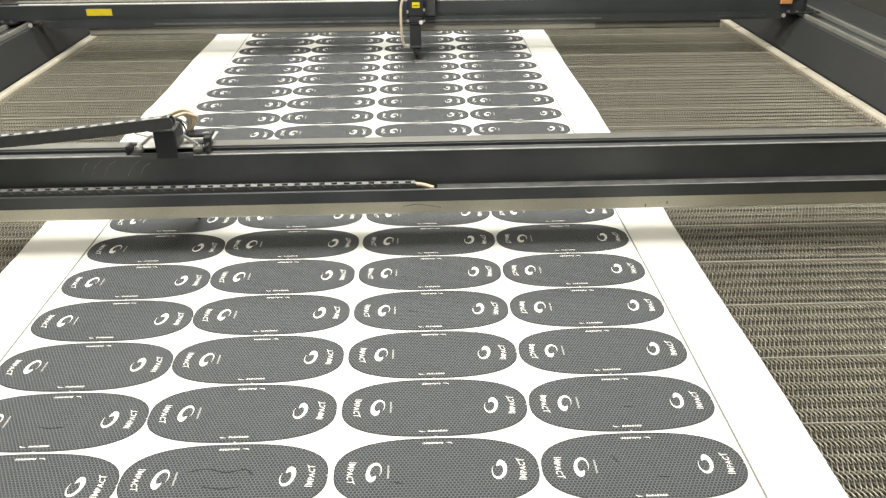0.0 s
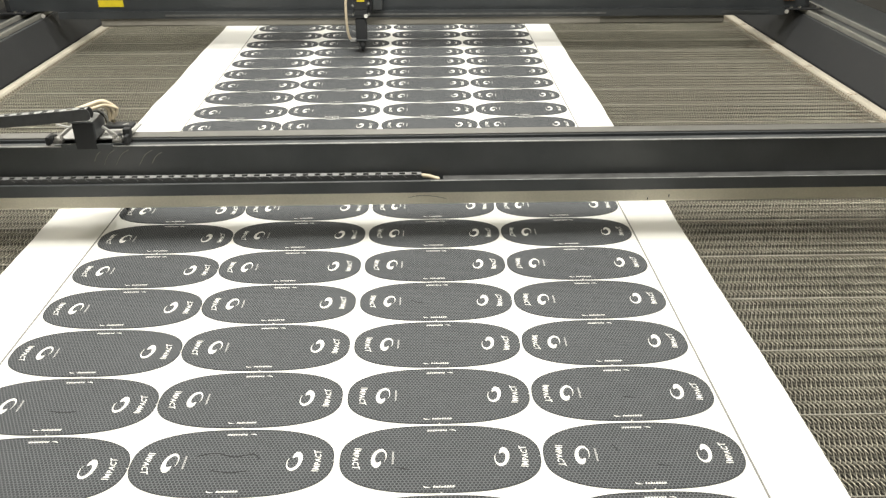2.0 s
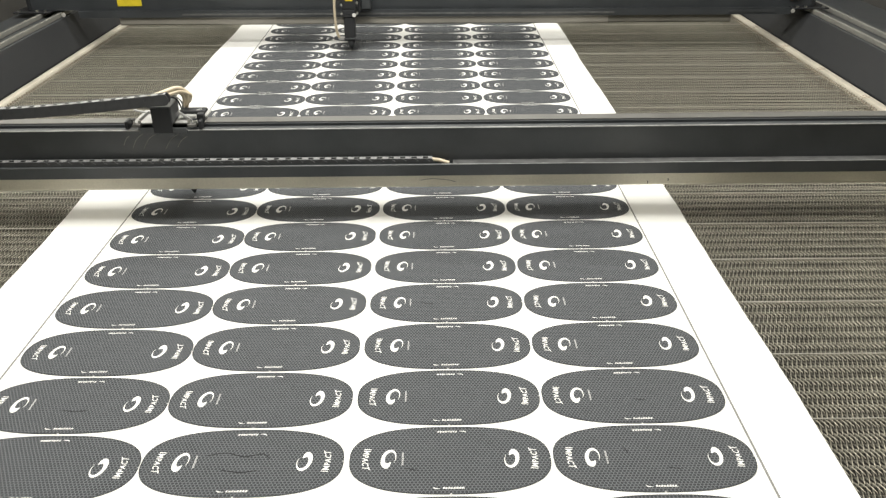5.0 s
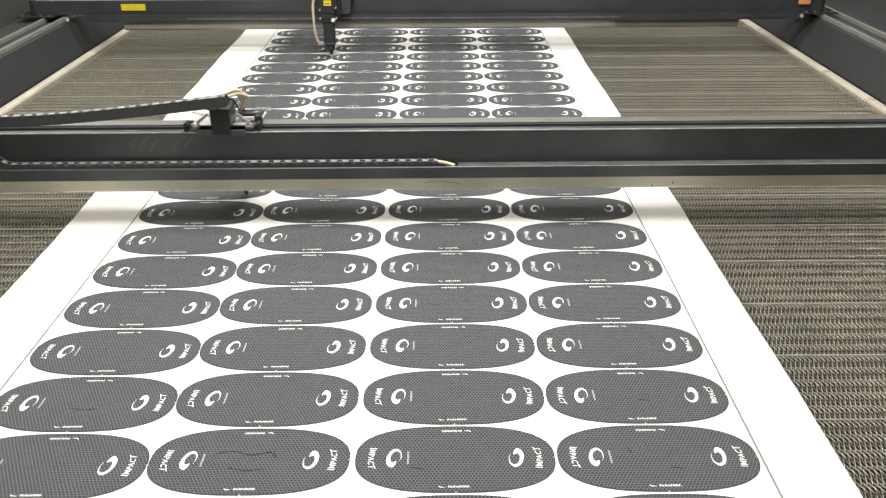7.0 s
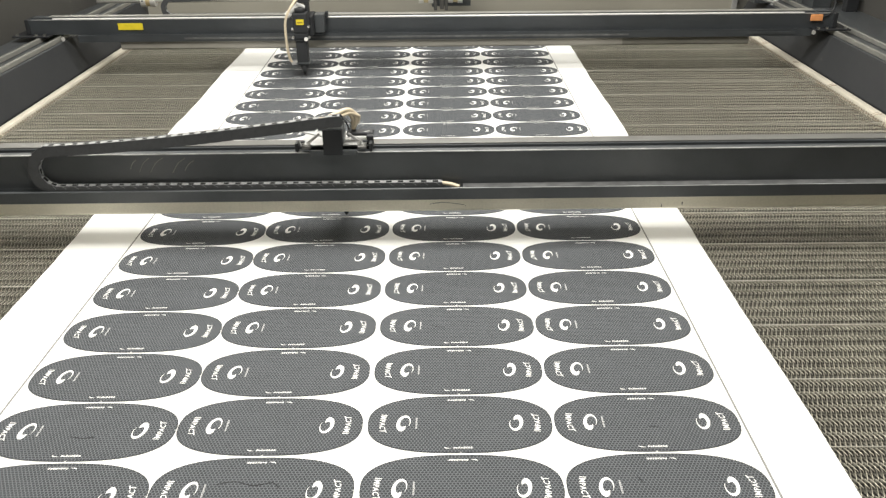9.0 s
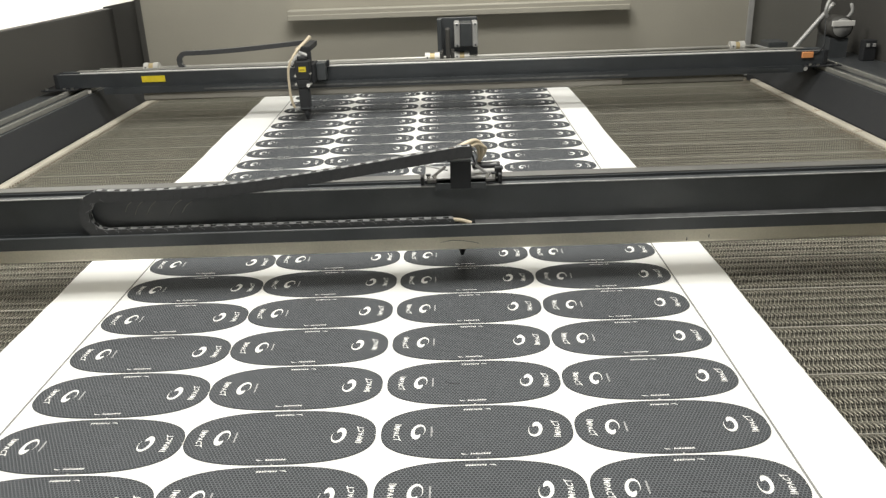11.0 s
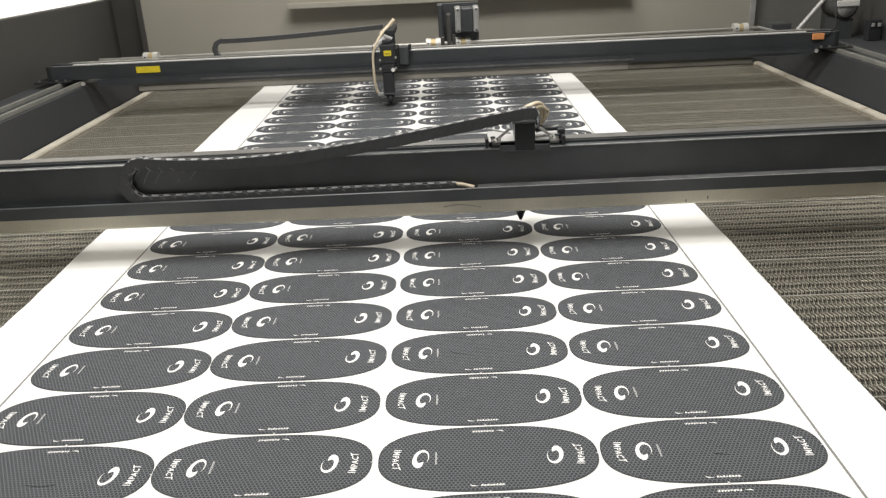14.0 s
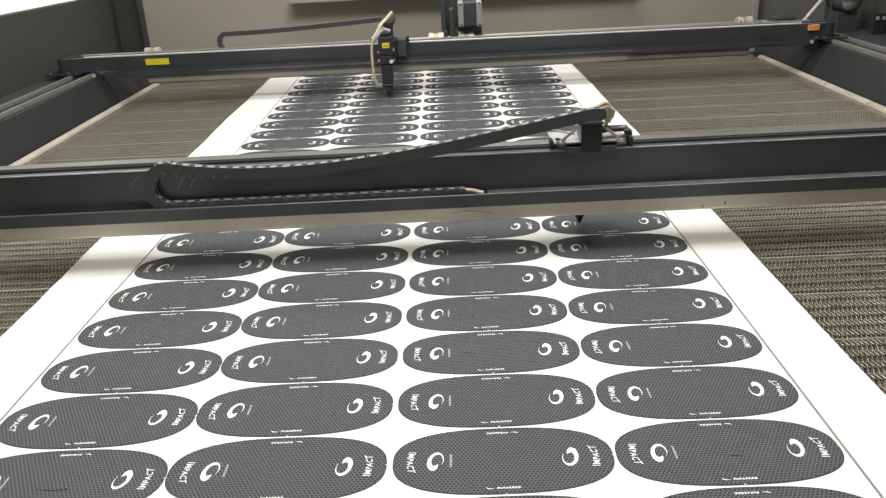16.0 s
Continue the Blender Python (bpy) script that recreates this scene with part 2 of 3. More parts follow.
part("back_flank", boxes((1.611, 1.90, 2.26, 2.30, -0.06, 0.40), bevel=0.003), GREY_SHEET, body)
part("corner_trim", boxes((1.586, 1.607, 2.192, 2.1985, -0.02, 0.44), bevel=0.002), ALU, body)
tray = part("back_tray", boxes((-0.09, 1.14, 2.13, 2.198, 0.268, 0.290), (-0.09, 1.14, 2.125, 2.132, 0.256, 0.275), bevel=0.002), PANEL, body, "long shallow tray")
tray.matrix_basis = pose(0, 0, -0.0165, 0, -0.05, 0)

# drive shaft with its motor
drive = thing("drive_motor_assembly", "stepper motor on a black bracket driving a steel cross shaft", "motor")
YS, ZS = 1.93, 0.1305
drive.matrix_basis = pose(-0.012, 0, -0.0105, 0, -0.21, 0)
part("bracket_plate", boxes((0.462, 0.478, YS + 0.02, YS + 0.06, 0.095, 0.255), bevel=0.002), BLACK, drive)
part("back_plate", boxes((0.462, 0.60, YS + 0.0602, YS + 0.07, 0.09, 0.256), bevel=0.002), BLACK, drive)
motor = part("motor_body", boxes((0.539, 0.578, YS - 0.045, YS + 0.04, 0.170, 0.246), bevel=0.003), BLACK, drive)
for xa in (0.519, 0.579):
    part("motor_cap", boxes((xa, xa + 0.0195, YS - 0.045, YS + 0.04, 0.168, 0.248), bevel=0.005), ALU, drive, "silver motor end cap")
    for dz in (0.1745, 0.2415):
        part("motor_bolt", rods(((xa + 0.010, YS - 0.0475, dz), (xa + 0.010, YS - 0.0452, dz), 0.0035), n=10), BLACK, drive)
part("drive_belt", boxes((0.490, 0.505, YS - 0.03, YS + 0.018, 0.095, 0.228), bevel=0.004), DARK_PANEL, drive)
part("shaft", rods(((-0.70, YS, ZS), (1.54, YS, ZS), 0.0056)), SHAFT, drive, "bright steel cross shaft", True)
for x0, x1 in ((0.418, 0.468), (0.519, 0.569), (1.452, 1.500), (-0.545, -0.495)):
    cp = part("coupling", rods(((x0, YS, ZS), (x0 + 0.017, YS, ZS), 0.0190), n=24), PALE_ALU, drive, "silver shaft coupling")
    part("collar", rods(((x0 + 0.0172, YS, ZS), (x1 - 0.0172, YS, ZS), 0.0165), n=24), BRASS, cp, "brass collar")
    part("coupling_half", rods(((x1 - 0.017, YS, ZS), (x1, YS, ZS), 0.0190), n=24), PALE_ALU, cp)
    part("set_screw", rods(((x0 + 0.008, YS - 0.0195, ZS + 0.004), (x0 + 0.008, YS - 0.0185, ZS + 0.004), 0.003), n=8), BLACK, cp)
for xa in (0.4695, 0.507):
    part("bearing_block", boxes((xa, xa + 0.0115, YS - 0.02, YS + 0.055, 0.09, 0.152), bevel=0.002), DARK_PANEL, drive)
part("bearing_block", boxes((1.592, 1.658, YS + 0.02, YS + 0.10, 0.092, 0.138), bevel=0.003), BLACK, drive)
part("stay", tube([(1.535, YS - 0.01, 0.133), (1.58, YS - 0.02, 0.121), (1.64, YS - 0.03, 0.104)], 0.005, 8), ALU, drive)

# ---- the mesh belt ----


def belt(name, x0, x1, y0, y1, side):
    """Balanced spiral wire belt: rows of arched strokes that lean one way and the other, over cross rods.
    The outer side (-1 or 1) ends in turned-up loops, rusty towards the bar, with a loose wire tail here and there."""
    pitch_x, pitch_y, r = 0.0059, 0.01278, 0.00052
    top, low, rodv, rim = ([], []), ([], []), ([], []), ([], [])
    outer = x1 if side > 0 else x0

    def wire(store, points, rad):
        verts, faces = store
        base = len(verts)
        for i, (x, y, z) in enumerate(points):
            xa, ya, _ = points[max(0, i - 1)]
            xb, yb, _ = points[min(len(points) - 1, i + 1)]
            d = math.hypot(xb - xa, yb - ya)
            nx, ny = -(yb - ya) / d, (xb - xa) / d
            for k, h in ((-1.0, -0.3), (-0.55, 0.85), (0.55, 0.85), (1.0, -0.3)):
                verts.append((x + nx * k * rad, y + ny * k * rad, z + h * rad))
        for i in range(len(points) - 1):
            o = base + 4 * i
            for k in range(3):
                faces.append((o + k, o + k + 1, o + k + 5, o + k + 4))

    rows = int((y1 - y0) / pitch_y)
    n = int((x1 - x0) / pitch_x)
    for j in range(rows):
        y = y0 + j * pitch_y
        way = 1 if j % 2 else -1
        jog = (j % 2) * pitch_x * 0.5 + random.uniform(-0.0002, 0.0002)
        for i in range(n):
            x = x0 + i * pitch_x + jog + random.uniform(-0.00015, 0.00015)
            dz = random.uniform(-0.0002, 0.0002)
            lean = way * (0.0021 + random.uniform(-0.0002, 0.0002))
            rust = side > 0 and random.random() < 0.5 * max(0.0, 1 - abs(x - outer) / 0.10)
            wire(rim if rust else top, [(x + lean * 1.15, y - 0.0012, -0.0056), (x + lean, y - 0.0002, -0.0043 + dz), (x, y + 0.0064, -0.0040 + dz), (x - lean, y + 0.0130, -0.0043 + dz), (x - lean * 1.15, y + 0.0140, -0.0056)], r)
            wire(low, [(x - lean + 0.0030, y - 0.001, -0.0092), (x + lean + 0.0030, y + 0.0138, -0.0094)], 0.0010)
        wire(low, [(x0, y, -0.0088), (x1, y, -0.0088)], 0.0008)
        up = random.uniform(-0.0006, 0.0008)
        wire(rim, [(outer - side * 0.0060, y - 0.001, -0.0050), (outer - side * 0.0012, y + 0.003, -0.0032 + up), (outer + side * 0.0006, y + 0.0055, -0.0014 + up), (outer - side * 0.0012, y + 0.008, -0.0032 + up), (outer - side * 0.0060, y + 0.012, -0.0050)], 0.0009)
        if side > 0 and j % 20 == 13:
            wire(rim, [(outer - side * 0.003, y, 0.0030), (outer + side * 0.006, y - 0.003, 0.0068), (outer + side * 0.009, y - 0.008, 0.0074), (outer + side * 0.012, y - 0.007, 0.0085)], 0.0012)
            wire(rim, [(outer - side * 0.003, y + 0.010, 0.0030), (outer + side * 0.004, y + 0.008, 0.0066), (outer + side * 0.009, y + 0.003, 0.0078)], 0.0009)
        if j % 10 == 0:
            k = 24
            wire(rodv, [(x0 + (x1 - x0) * q / k, y + random.uniform(-0.0003, 0.0003), -0.0034) for q in range(k + 1)], 0.0007)
    ob = None
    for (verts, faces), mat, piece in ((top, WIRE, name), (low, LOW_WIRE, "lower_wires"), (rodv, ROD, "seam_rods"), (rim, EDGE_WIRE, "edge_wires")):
        me = bpy.data.meshes.new(piece)
        me.from_pydata(verts, [], faces)
        me.materials.append(mat)
        for p in me.polygons:
            p.use_smooth = True
        if ob is None:
            ob = tagged(new(piece, me), "woven steel wire conveyor belt with arched links in rows", "conveyor belt", kind="stuff")
        else:
            part(piece, me, None, ob)
    return ob


belt("wire_belt", X_L + 0.003, -0.11, -1.0194, 2.1, -1)
belt("wire_belt", 0.86, X_R - 0.004, -1.0194, 2.1, 1)

# ---- the printed cloth ----
PY, COLUMNS, SKEW = 0.1066, (0.0667, 0.2834, 0.5052, 0.7240), (-0.0070, 0.0001, 0.0020, 0.0020)


def pad_place(c, r):
    """Centre of a pad; past the front beam the cloth lies a little stretched and shifted."""
    u = min(1.0, max(0.0, (r - 4) / 5))
    far = max(0, r - 9)
    return COLUMNS[c] - 0.0061 * u - 0.0002 * far, r * PY + SKEW[c] + 0.0079 * u + 0.0007 * far


cloth = thing("printed_cloth", "white cloth printed with rows of charcoal oval pads", "cloth")
bm = bmesh.new()
left, right = [], []
for j in range(157):
    y = BED_FRONT + 0.02 + j * 0.02
    wob = 0.004 * noise.noise((y * 3.1, 0.2, 0)) + 0.0018 * noise.noise((y * 19, 4.2, 0))
    wob2 = 0.004 * noise.noise((y * 2.7, 7.7, 0)) + 0.0016 * noise.noise((y * 17, 9.2, 0))
    left.append((-0.1510 - 0.0080 * y + wob, y))
    right.append((0.9180 - 0.0090 * max(0.0, y - 0.3) + wob2, y))
across = (0.0, 0.035, 0.15, 0.30, 0.50, 0.70, 0.85, 0.965, 1.0)
nx = len(across)
rowsv = []
for (xa, y), (xb, _) in zip(left, right):
    top = []
    for i in range(nx):
        u = across[i]
        lift = 0.0035 * max(0.0, noise.noise((y * 6, 3 if i == 0 else 8, 1))) if i in (0, nx - 1) else 0.0
        top.append(bm.verts.new((xa + (xb - xa) * u, y, lift)))
    rowsv.append(top)
for a, b in zip(rowsv, rowsv[1:]):
    for i in range(nx - 1):
        bm.faces.new((a[i], a[i + 1], b[i + 1], b[i]))
res = bmesh.ops.extrude_face_region(bm, geom=list(bm.faces))
for v in res["geom"]:
    if isinstance(v, bmesh.types.BMVert):
        v.co.z -= 0.0012
bmesh.ops.recalc_face_normals(bm, faces=bm.faces)
sheet = part("sheet", bm, WHITE_CLOTH, cloth)
for margin in ([(-0.0445 - 0.004 * max(0.0, 0.3 - y) - 0.012 * max(0.0, y - 0.6), y) for y in np.linspace(BED_FRONT + 0.05, 2.06, 40)],
               [(0.8365 - 0.007 * max(0.0, y - 0.1), y) for y in np.linspace(BED_FRONT + 0.05, 2.06, 40)]):
    bm = bmesh.new()
    rings = [[bm.verts.new((x + dx, y, z)) for dx, z in ((-0.0012, 0.0001), (-0.0012, 0.0005), (0.0012, 0.0005), (0.0012, 0.0001))] for x, y in margin]
    for p, q in zip(rings, rings[1:]):
        for k in range(3):
            bm.faces.new((p[k], p[k + 1], q[k + 1], q[k]))
    bmesh.ops.recalc_face_normals(bm, faces=bm.faces)
    part("margin_line", bm, LINE, cloth, "thin grey printed margin line")


def superellipse(a, b, n=2.58, count=96):
    pts = []
    for k in range(count):
        t = 2 * math.pi * k / count
        c, s = math.cos(t), math.sin(t)
        pts.append((a * math.copysign(abs(c) ** (2 / n), c), b * math.copysign(abs(s) ** (2 / n), s)))
    return pts


def slab(points, z0, z1):
    bm = bmesh.new()
    lo = [bm.verts.new((x, y, z0)) for x, y in points]
    hi = [bm.verts.new((x, y, z1)) for x, y in points]
    bm.faces.new(hi)
    for i in range(len(points)):
        j = (i + 1) % len(points)
        bm.faces.new((lo[i], lo[j], hi[j], hi[i]))
    bmesh.ops.recalc_face_normals(bm, faces=bm.faces)
    return bm


def swirl(wx, wy, z):
    """A crescent that thickens on one side and curls inward."""
    bm = bmesh.new()
    # angle, outer and inner radius: a thin arm on one side, a full belly on the other
    keys = [(-28, 0.88, 0.87), (0, 0.96, 0.87), (40, 1.0, 0.84), (90, 1.0, 0.73), (130, 1.0, 0.60), (175, 1.0, 0.50), (215, 1.0, 0.46), (250, 1.0, 0.47), (275, 0.97, 0.42), (296, 0.80, 0.40), (318, 0.52, 0.46)]
    pairs = []
    for i in range(61):
        a = -28 + 346 * i / 60
        for (a0, o0, n0), (a1, o1, n1) in zip(keys, keys[1:]):
            if a0 <= a <= a1 + 1e-6:
                u = (a - a0) / (a1 - a0)
                out, inn = o0 + (o1 - o0) * u, n0 + (n1 - n0) * u
        c, s = math.cos(radians(a)), math.sin(radians(a))
        pairs.append([bm.verts.new((wx * q * c + 0.12 * wy * q * s, wy * q * s, z)) for q in (inn, out)])
    for p, q in zip(pairs, pairs[1:]):
        bm.faces.new((p[0], p[1], q[1], q[0]))
    bmesh.ops.recalc_face_normals(bm, faces=bm.faces)
    for f in bm.faces:
        if f.normal.z < 0:
            f.normal_flip()
    return bm


def lettering(word, height, length, z):
    """Flat letters of the built-in font, centred, scaled to a length and height."""
    cu = bpy.data.curves.new("lettering", "FONT")
    cu.body, cu.align_x, cu.align_y, cu.resolution_u = word, "CENTER", "CENTER", 2
    cu.shear, cu.offset, cu.space_character = 0.12, 0.018, 1.12
    tmp = new("lettering", cu)
    me = bpy.data.meshes.new_from_object(tmp.evaluated_get(bpy.context.evaluated_depsgraph_get()))
    bpy.data.objects.remove(tmp)
    xs, ys = [v.co.x for v in me.vertices], [v.co.y for v in me.vertices]
    for v in me.vertices:
        v.co = ((v.co.x - (min(xs) + max(xs)) / 2) * length / (max(xs) - min(xs)), (v.co.y - (min(ys) + max(ys)) / 2) * height / (max(ys) - min(ys)), z)
        u = (2 * v.co.x / length) ** 2
        v.co.y = v.co.y * (1 + 0.30 * u) + 0.0022 * u
    me.materials.clear()
    me.materials.append(INK)
    return me


ZP = 0.0006
PAD = mesh_of("pad", slab(superellipse(0.1079, 0.0515), 0.0001, ZP), PRINT)
bm = bmesh.new()
outer, inner = [[bm.verts.new((x, y, ZP + 0.0002)) for x, y in superellipse(a, b)] for a, b in ((0.1080, 0.0516), (0.1066, 0.0503))]
for k in range(96):
    bm.faces.new((outer[k - 1], outer[k], inner[k], inner[k - 1]))
RIM = mesh_of("rim", bm, material("charcoal_rim", (0.046, 0.050, 0.054), 0.68, 0, 0.15, 40, 0.2, 900, spec=0.3))
SWIRL = mesh_of("swirl_mark", swirl(0.0082, 0.0145, ZP + 0.0002), INK)
WORD = lettering("IMPACT", 0.0064, 0.0325, ZP + 0.0002)
random.seed(5)


def ragged_bar(length, low, high, steps):
    """A row of thin slanted strokes of uneven height on a thin base line, like lettering too small to read."""
    bm = bmesh.new()
    z = ZP + 0.0003
    step = length / steps
    lo = low * 0.55

    def quad(*pts):
        f = bm.faces.new([bm.verts.new((x, y, z)) for x, y in pts])
        if f.normal.z < 0:
            f.normal_flip()

    quad((-length / 2, low), (length / 2, low), (length / 2, lo), (-length / 2, lo))
    for k in range(steps):
        x, h = -length / 2 + step * k, high * random.choice((0.45, 0.55, 1.0))
        slant = 0.3 * (h - lo)
        quad((x, lo), (x + step * 0.5, lo), (x + step * 0.5 + slant, h), (x + slant, h))
        quad((x + slant * 0.5, (h + lo) / 2), (x + step + slant * 0.5, (h + lo) / 2 - 0.0002), (x + step + slant * 0.5, (h + lo) / 2 + 0.0002), (x + slant * 0.5, (h + lo) / 2 + 0.0005))
    bm.normal_update()
    for f in bm.faces:
        if f.normal.z < 0:
            f.normal_flip()
    return bm


MAKER = mesh_of("maker_bar", ragged_bar(0.0225, -0.0012, 0.0015, 8), INK)
TICK = mesh_of("maker_swoosh", slab([(-0.0215, 0.0014), (-0.0208, -0.0004), (-0.0185, -0.0013), (-0.0135, -0.0009), (-0.0168, -0.0003), (-0.0192, 0.0003)], ZP + 0.0001, ZP + 0.0003), INK)
NOTCH = mesh_of("cut_notch", slab(superellipse(0.0016, 0.0011, 2.0, 10), ZP - 0.0002, ZP + 0.0002), WHITE_CLOTH)
CODE_INK = material("thin_grey_ink", (0.46, 0.46, 0.46), 0.7, 0, 0.1, 60, 0.1, 900)
CODE = mesh_of("code_mark", ragged_bar(0.0200, -0.0013, 0.0013, 7), CODE_INK)

for r in range(-8, 20):
    for c in range(4):
        pad = part("pad", PAD, None, cloth)
        pad.location = (*pad_place(c, r), 0)
        part("rim", RIM, None, pad)
        for name, me, x, y, turn in (("swirl_mark", SWIRL, -0.0660, 0, 0), ("swirl_mark", SWIRL, 0.0660, 0, 180),
                                     ("word", WORD, -0.0910, 0, -90), ("word", WORD, 0.0910, 0, 90),
                                     ("maker_bar", MAKER, 0.003, -0.0432, 0), ("maker_bar", MAKER, -0.003, 0.0432, 180),
                                     ("maker_swoosh", TICK, 0.003, -0.0432, 0), ("maker_swoosh", TICK, -0.003, 0.0432, 180),
                                     ("cut_notch", NOTCH, 0.1080, 0.0, 0), ("cut_notch", NOTCH, 0.0, -0.0516, 90),
                                     ("code_mark", CODE, -0.0505, 0, -90)):
            o = part(name, me, None, pad)
            o.matrix_basis = pose(x, y, 0, 0, 0, turn)

# creases are thin dark slivers: their shade is put in as colour
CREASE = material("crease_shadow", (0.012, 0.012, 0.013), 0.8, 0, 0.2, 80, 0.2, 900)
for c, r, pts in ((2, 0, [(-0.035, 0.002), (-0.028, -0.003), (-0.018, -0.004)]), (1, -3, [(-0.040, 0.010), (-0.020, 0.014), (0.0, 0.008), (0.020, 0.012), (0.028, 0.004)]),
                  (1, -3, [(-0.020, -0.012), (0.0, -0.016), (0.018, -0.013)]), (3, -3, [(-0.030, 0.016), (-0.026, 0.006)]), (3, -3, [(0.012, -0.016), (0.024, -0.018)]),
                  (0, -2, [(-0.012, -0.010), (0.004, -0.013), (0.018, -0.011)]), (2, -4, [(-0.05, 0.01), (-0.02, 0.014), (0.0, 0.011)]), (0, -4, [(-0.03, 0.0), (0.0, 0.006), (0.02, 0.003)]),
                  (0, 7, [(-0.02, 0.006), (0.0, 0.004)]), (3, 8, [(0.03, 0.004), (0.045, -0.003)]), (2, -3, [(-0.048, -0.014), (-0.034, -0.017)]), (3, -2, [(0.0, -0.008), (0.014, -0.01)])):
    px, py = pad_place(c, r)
    part("crease", tube([(px + x, py + y, ZP) for x, y in pts], 0.0005, 5), CREASE, cloth, "small crease with its shade as dark colour")

# ---- the two gantries ----
def beam(name, label, top, paint, strip, rail, edge, X0=-0.735, X1=1.67, ends=(-0.50, 1.42)):
    g = thing(name, label, "gantry")
    # profile in (y, z): the front face stands at y = 0
    part("beam", prism(bmesh.new(), [(0.004, 0.108), (0.002, top - 0.003), (0.006, top - 0.0025), (0.020, top - 0.0025), (0.020, top - 0.006), (0.026, top - 0.006), (0.026, top), (0.058, top), (0.060, top - 0.002), (0.060, 0.1035), (0.004, 0.1035)], X0, X1), paint, g, "long black extruded aluminium beam")
    # glint along the top front edge is put in as a pale strip
    part("edge_strip", prism(bmesh.new(), [(0.0012, top - 0.0026), (0.0012, top - 0.0012), (0.004, top - 0.0012), (0.004, top - 0.0022), (0.0018, top - 0.0022), (0.0018, top - 0.0026)], X0 + 0.01, X1 - 0.01), PALE_EDGE, g, "thin worn metal edge with its glint as pale colour")
    part("lower_ledge", prism(bmesh.new(), [(-0.0165, 0.0845), (-0.0165, 0.1035), (-0.0155, 0.1045), (-0.0125, 0.1045), (-0.0125, 0.0985), (0.0035, 0.0985), (0.0035, 0.1034), (0.058, 0.1034), (0.058, 0.0845)], X_L - 0.03, X_R + 0.03), paint, g)
    part("light_strip", prism(bmesh.new(), [(-0.006, 0.060), (-0.010, 0.064), (-0.010, 0.0838), (0.046, 0.0838), (0.046, 0.060)], *ends), strip, g, "long strip under the beam")
    part("top_rail", prism(bmesh.new(), [(0.030, top + 0.0004), (0.030, top + 0.0022), (0.032, top + 0.0028), (0.053, top + 0.0028), (0.054, top + 0.0022), (0.054, top + 0.0004)], X0 + 0.05, X1 - 0.05), rail, g, "grey guide rail on top of the beam")
    part("ledge_edge", prism(bmesh.new(), [(-0.0168, 0.1038), (-0.0168, 0.1048), (-0.0150, 0.1048), (-0.0150, 0.1046), (-0.0166, 0.1044)], 0.50 if name == "front_gantry" else X_L, X_R + 0.03), edge, g, "worn edge of the ledge")
    if name == "front_gantry":
        part("ledge_cover", prism(bmesh.new(), [(-0.0122, 0.0990), (-0.0122, 0.1047), (0.0032, 0.1047), (0.0032, 0.0990)], 0.52, X_R + 0.02), BLACK_EDGE, g, "worn grey cover on the ledge")
    for x in (X0, X1):
        s = 1 if x > 0 else -1
        lo, hi = sorted((x + s * 0.05, x - s * 0.06))
        part("end_plate", boxes((lo, hi, -0.018, 0.12, 0.0982, 0.1030), bevel=0.0015), BLACK_PLASTIC, g)
        part("end_block", boxes((lo + 0.03, hi - 0.03, 0.062, 0.095, 0.1032, 0.142), bevel=0.0015), BLACK_PLASTIC, g)
        part("end_cap", boxes((min(x, x + s * 0.012), max(x, x + s * 0.012), 0.000, 0.062, 0.1035, top - 0.001), bevel=0.002), BLACK_PLASTIC, g)
        for dx in (-0.035, 0.02, 0.045):
            part("bolt", rods(((x - s * dx, -0.010, 0.1030), (x - s * dx, -0.010, 0.1075), 0.005), n=8), STEEL, g)
        at = x - s * (0.085 if name == "front_gantry" else 0.101 if s < 0 else 0.060)
        part("roller", rods(((at, -0.019, 0.0945), (at, -0.0170, 0.0945), 0.006), n=12), PALE_ALU, g, "small bright steel roller")
    return g


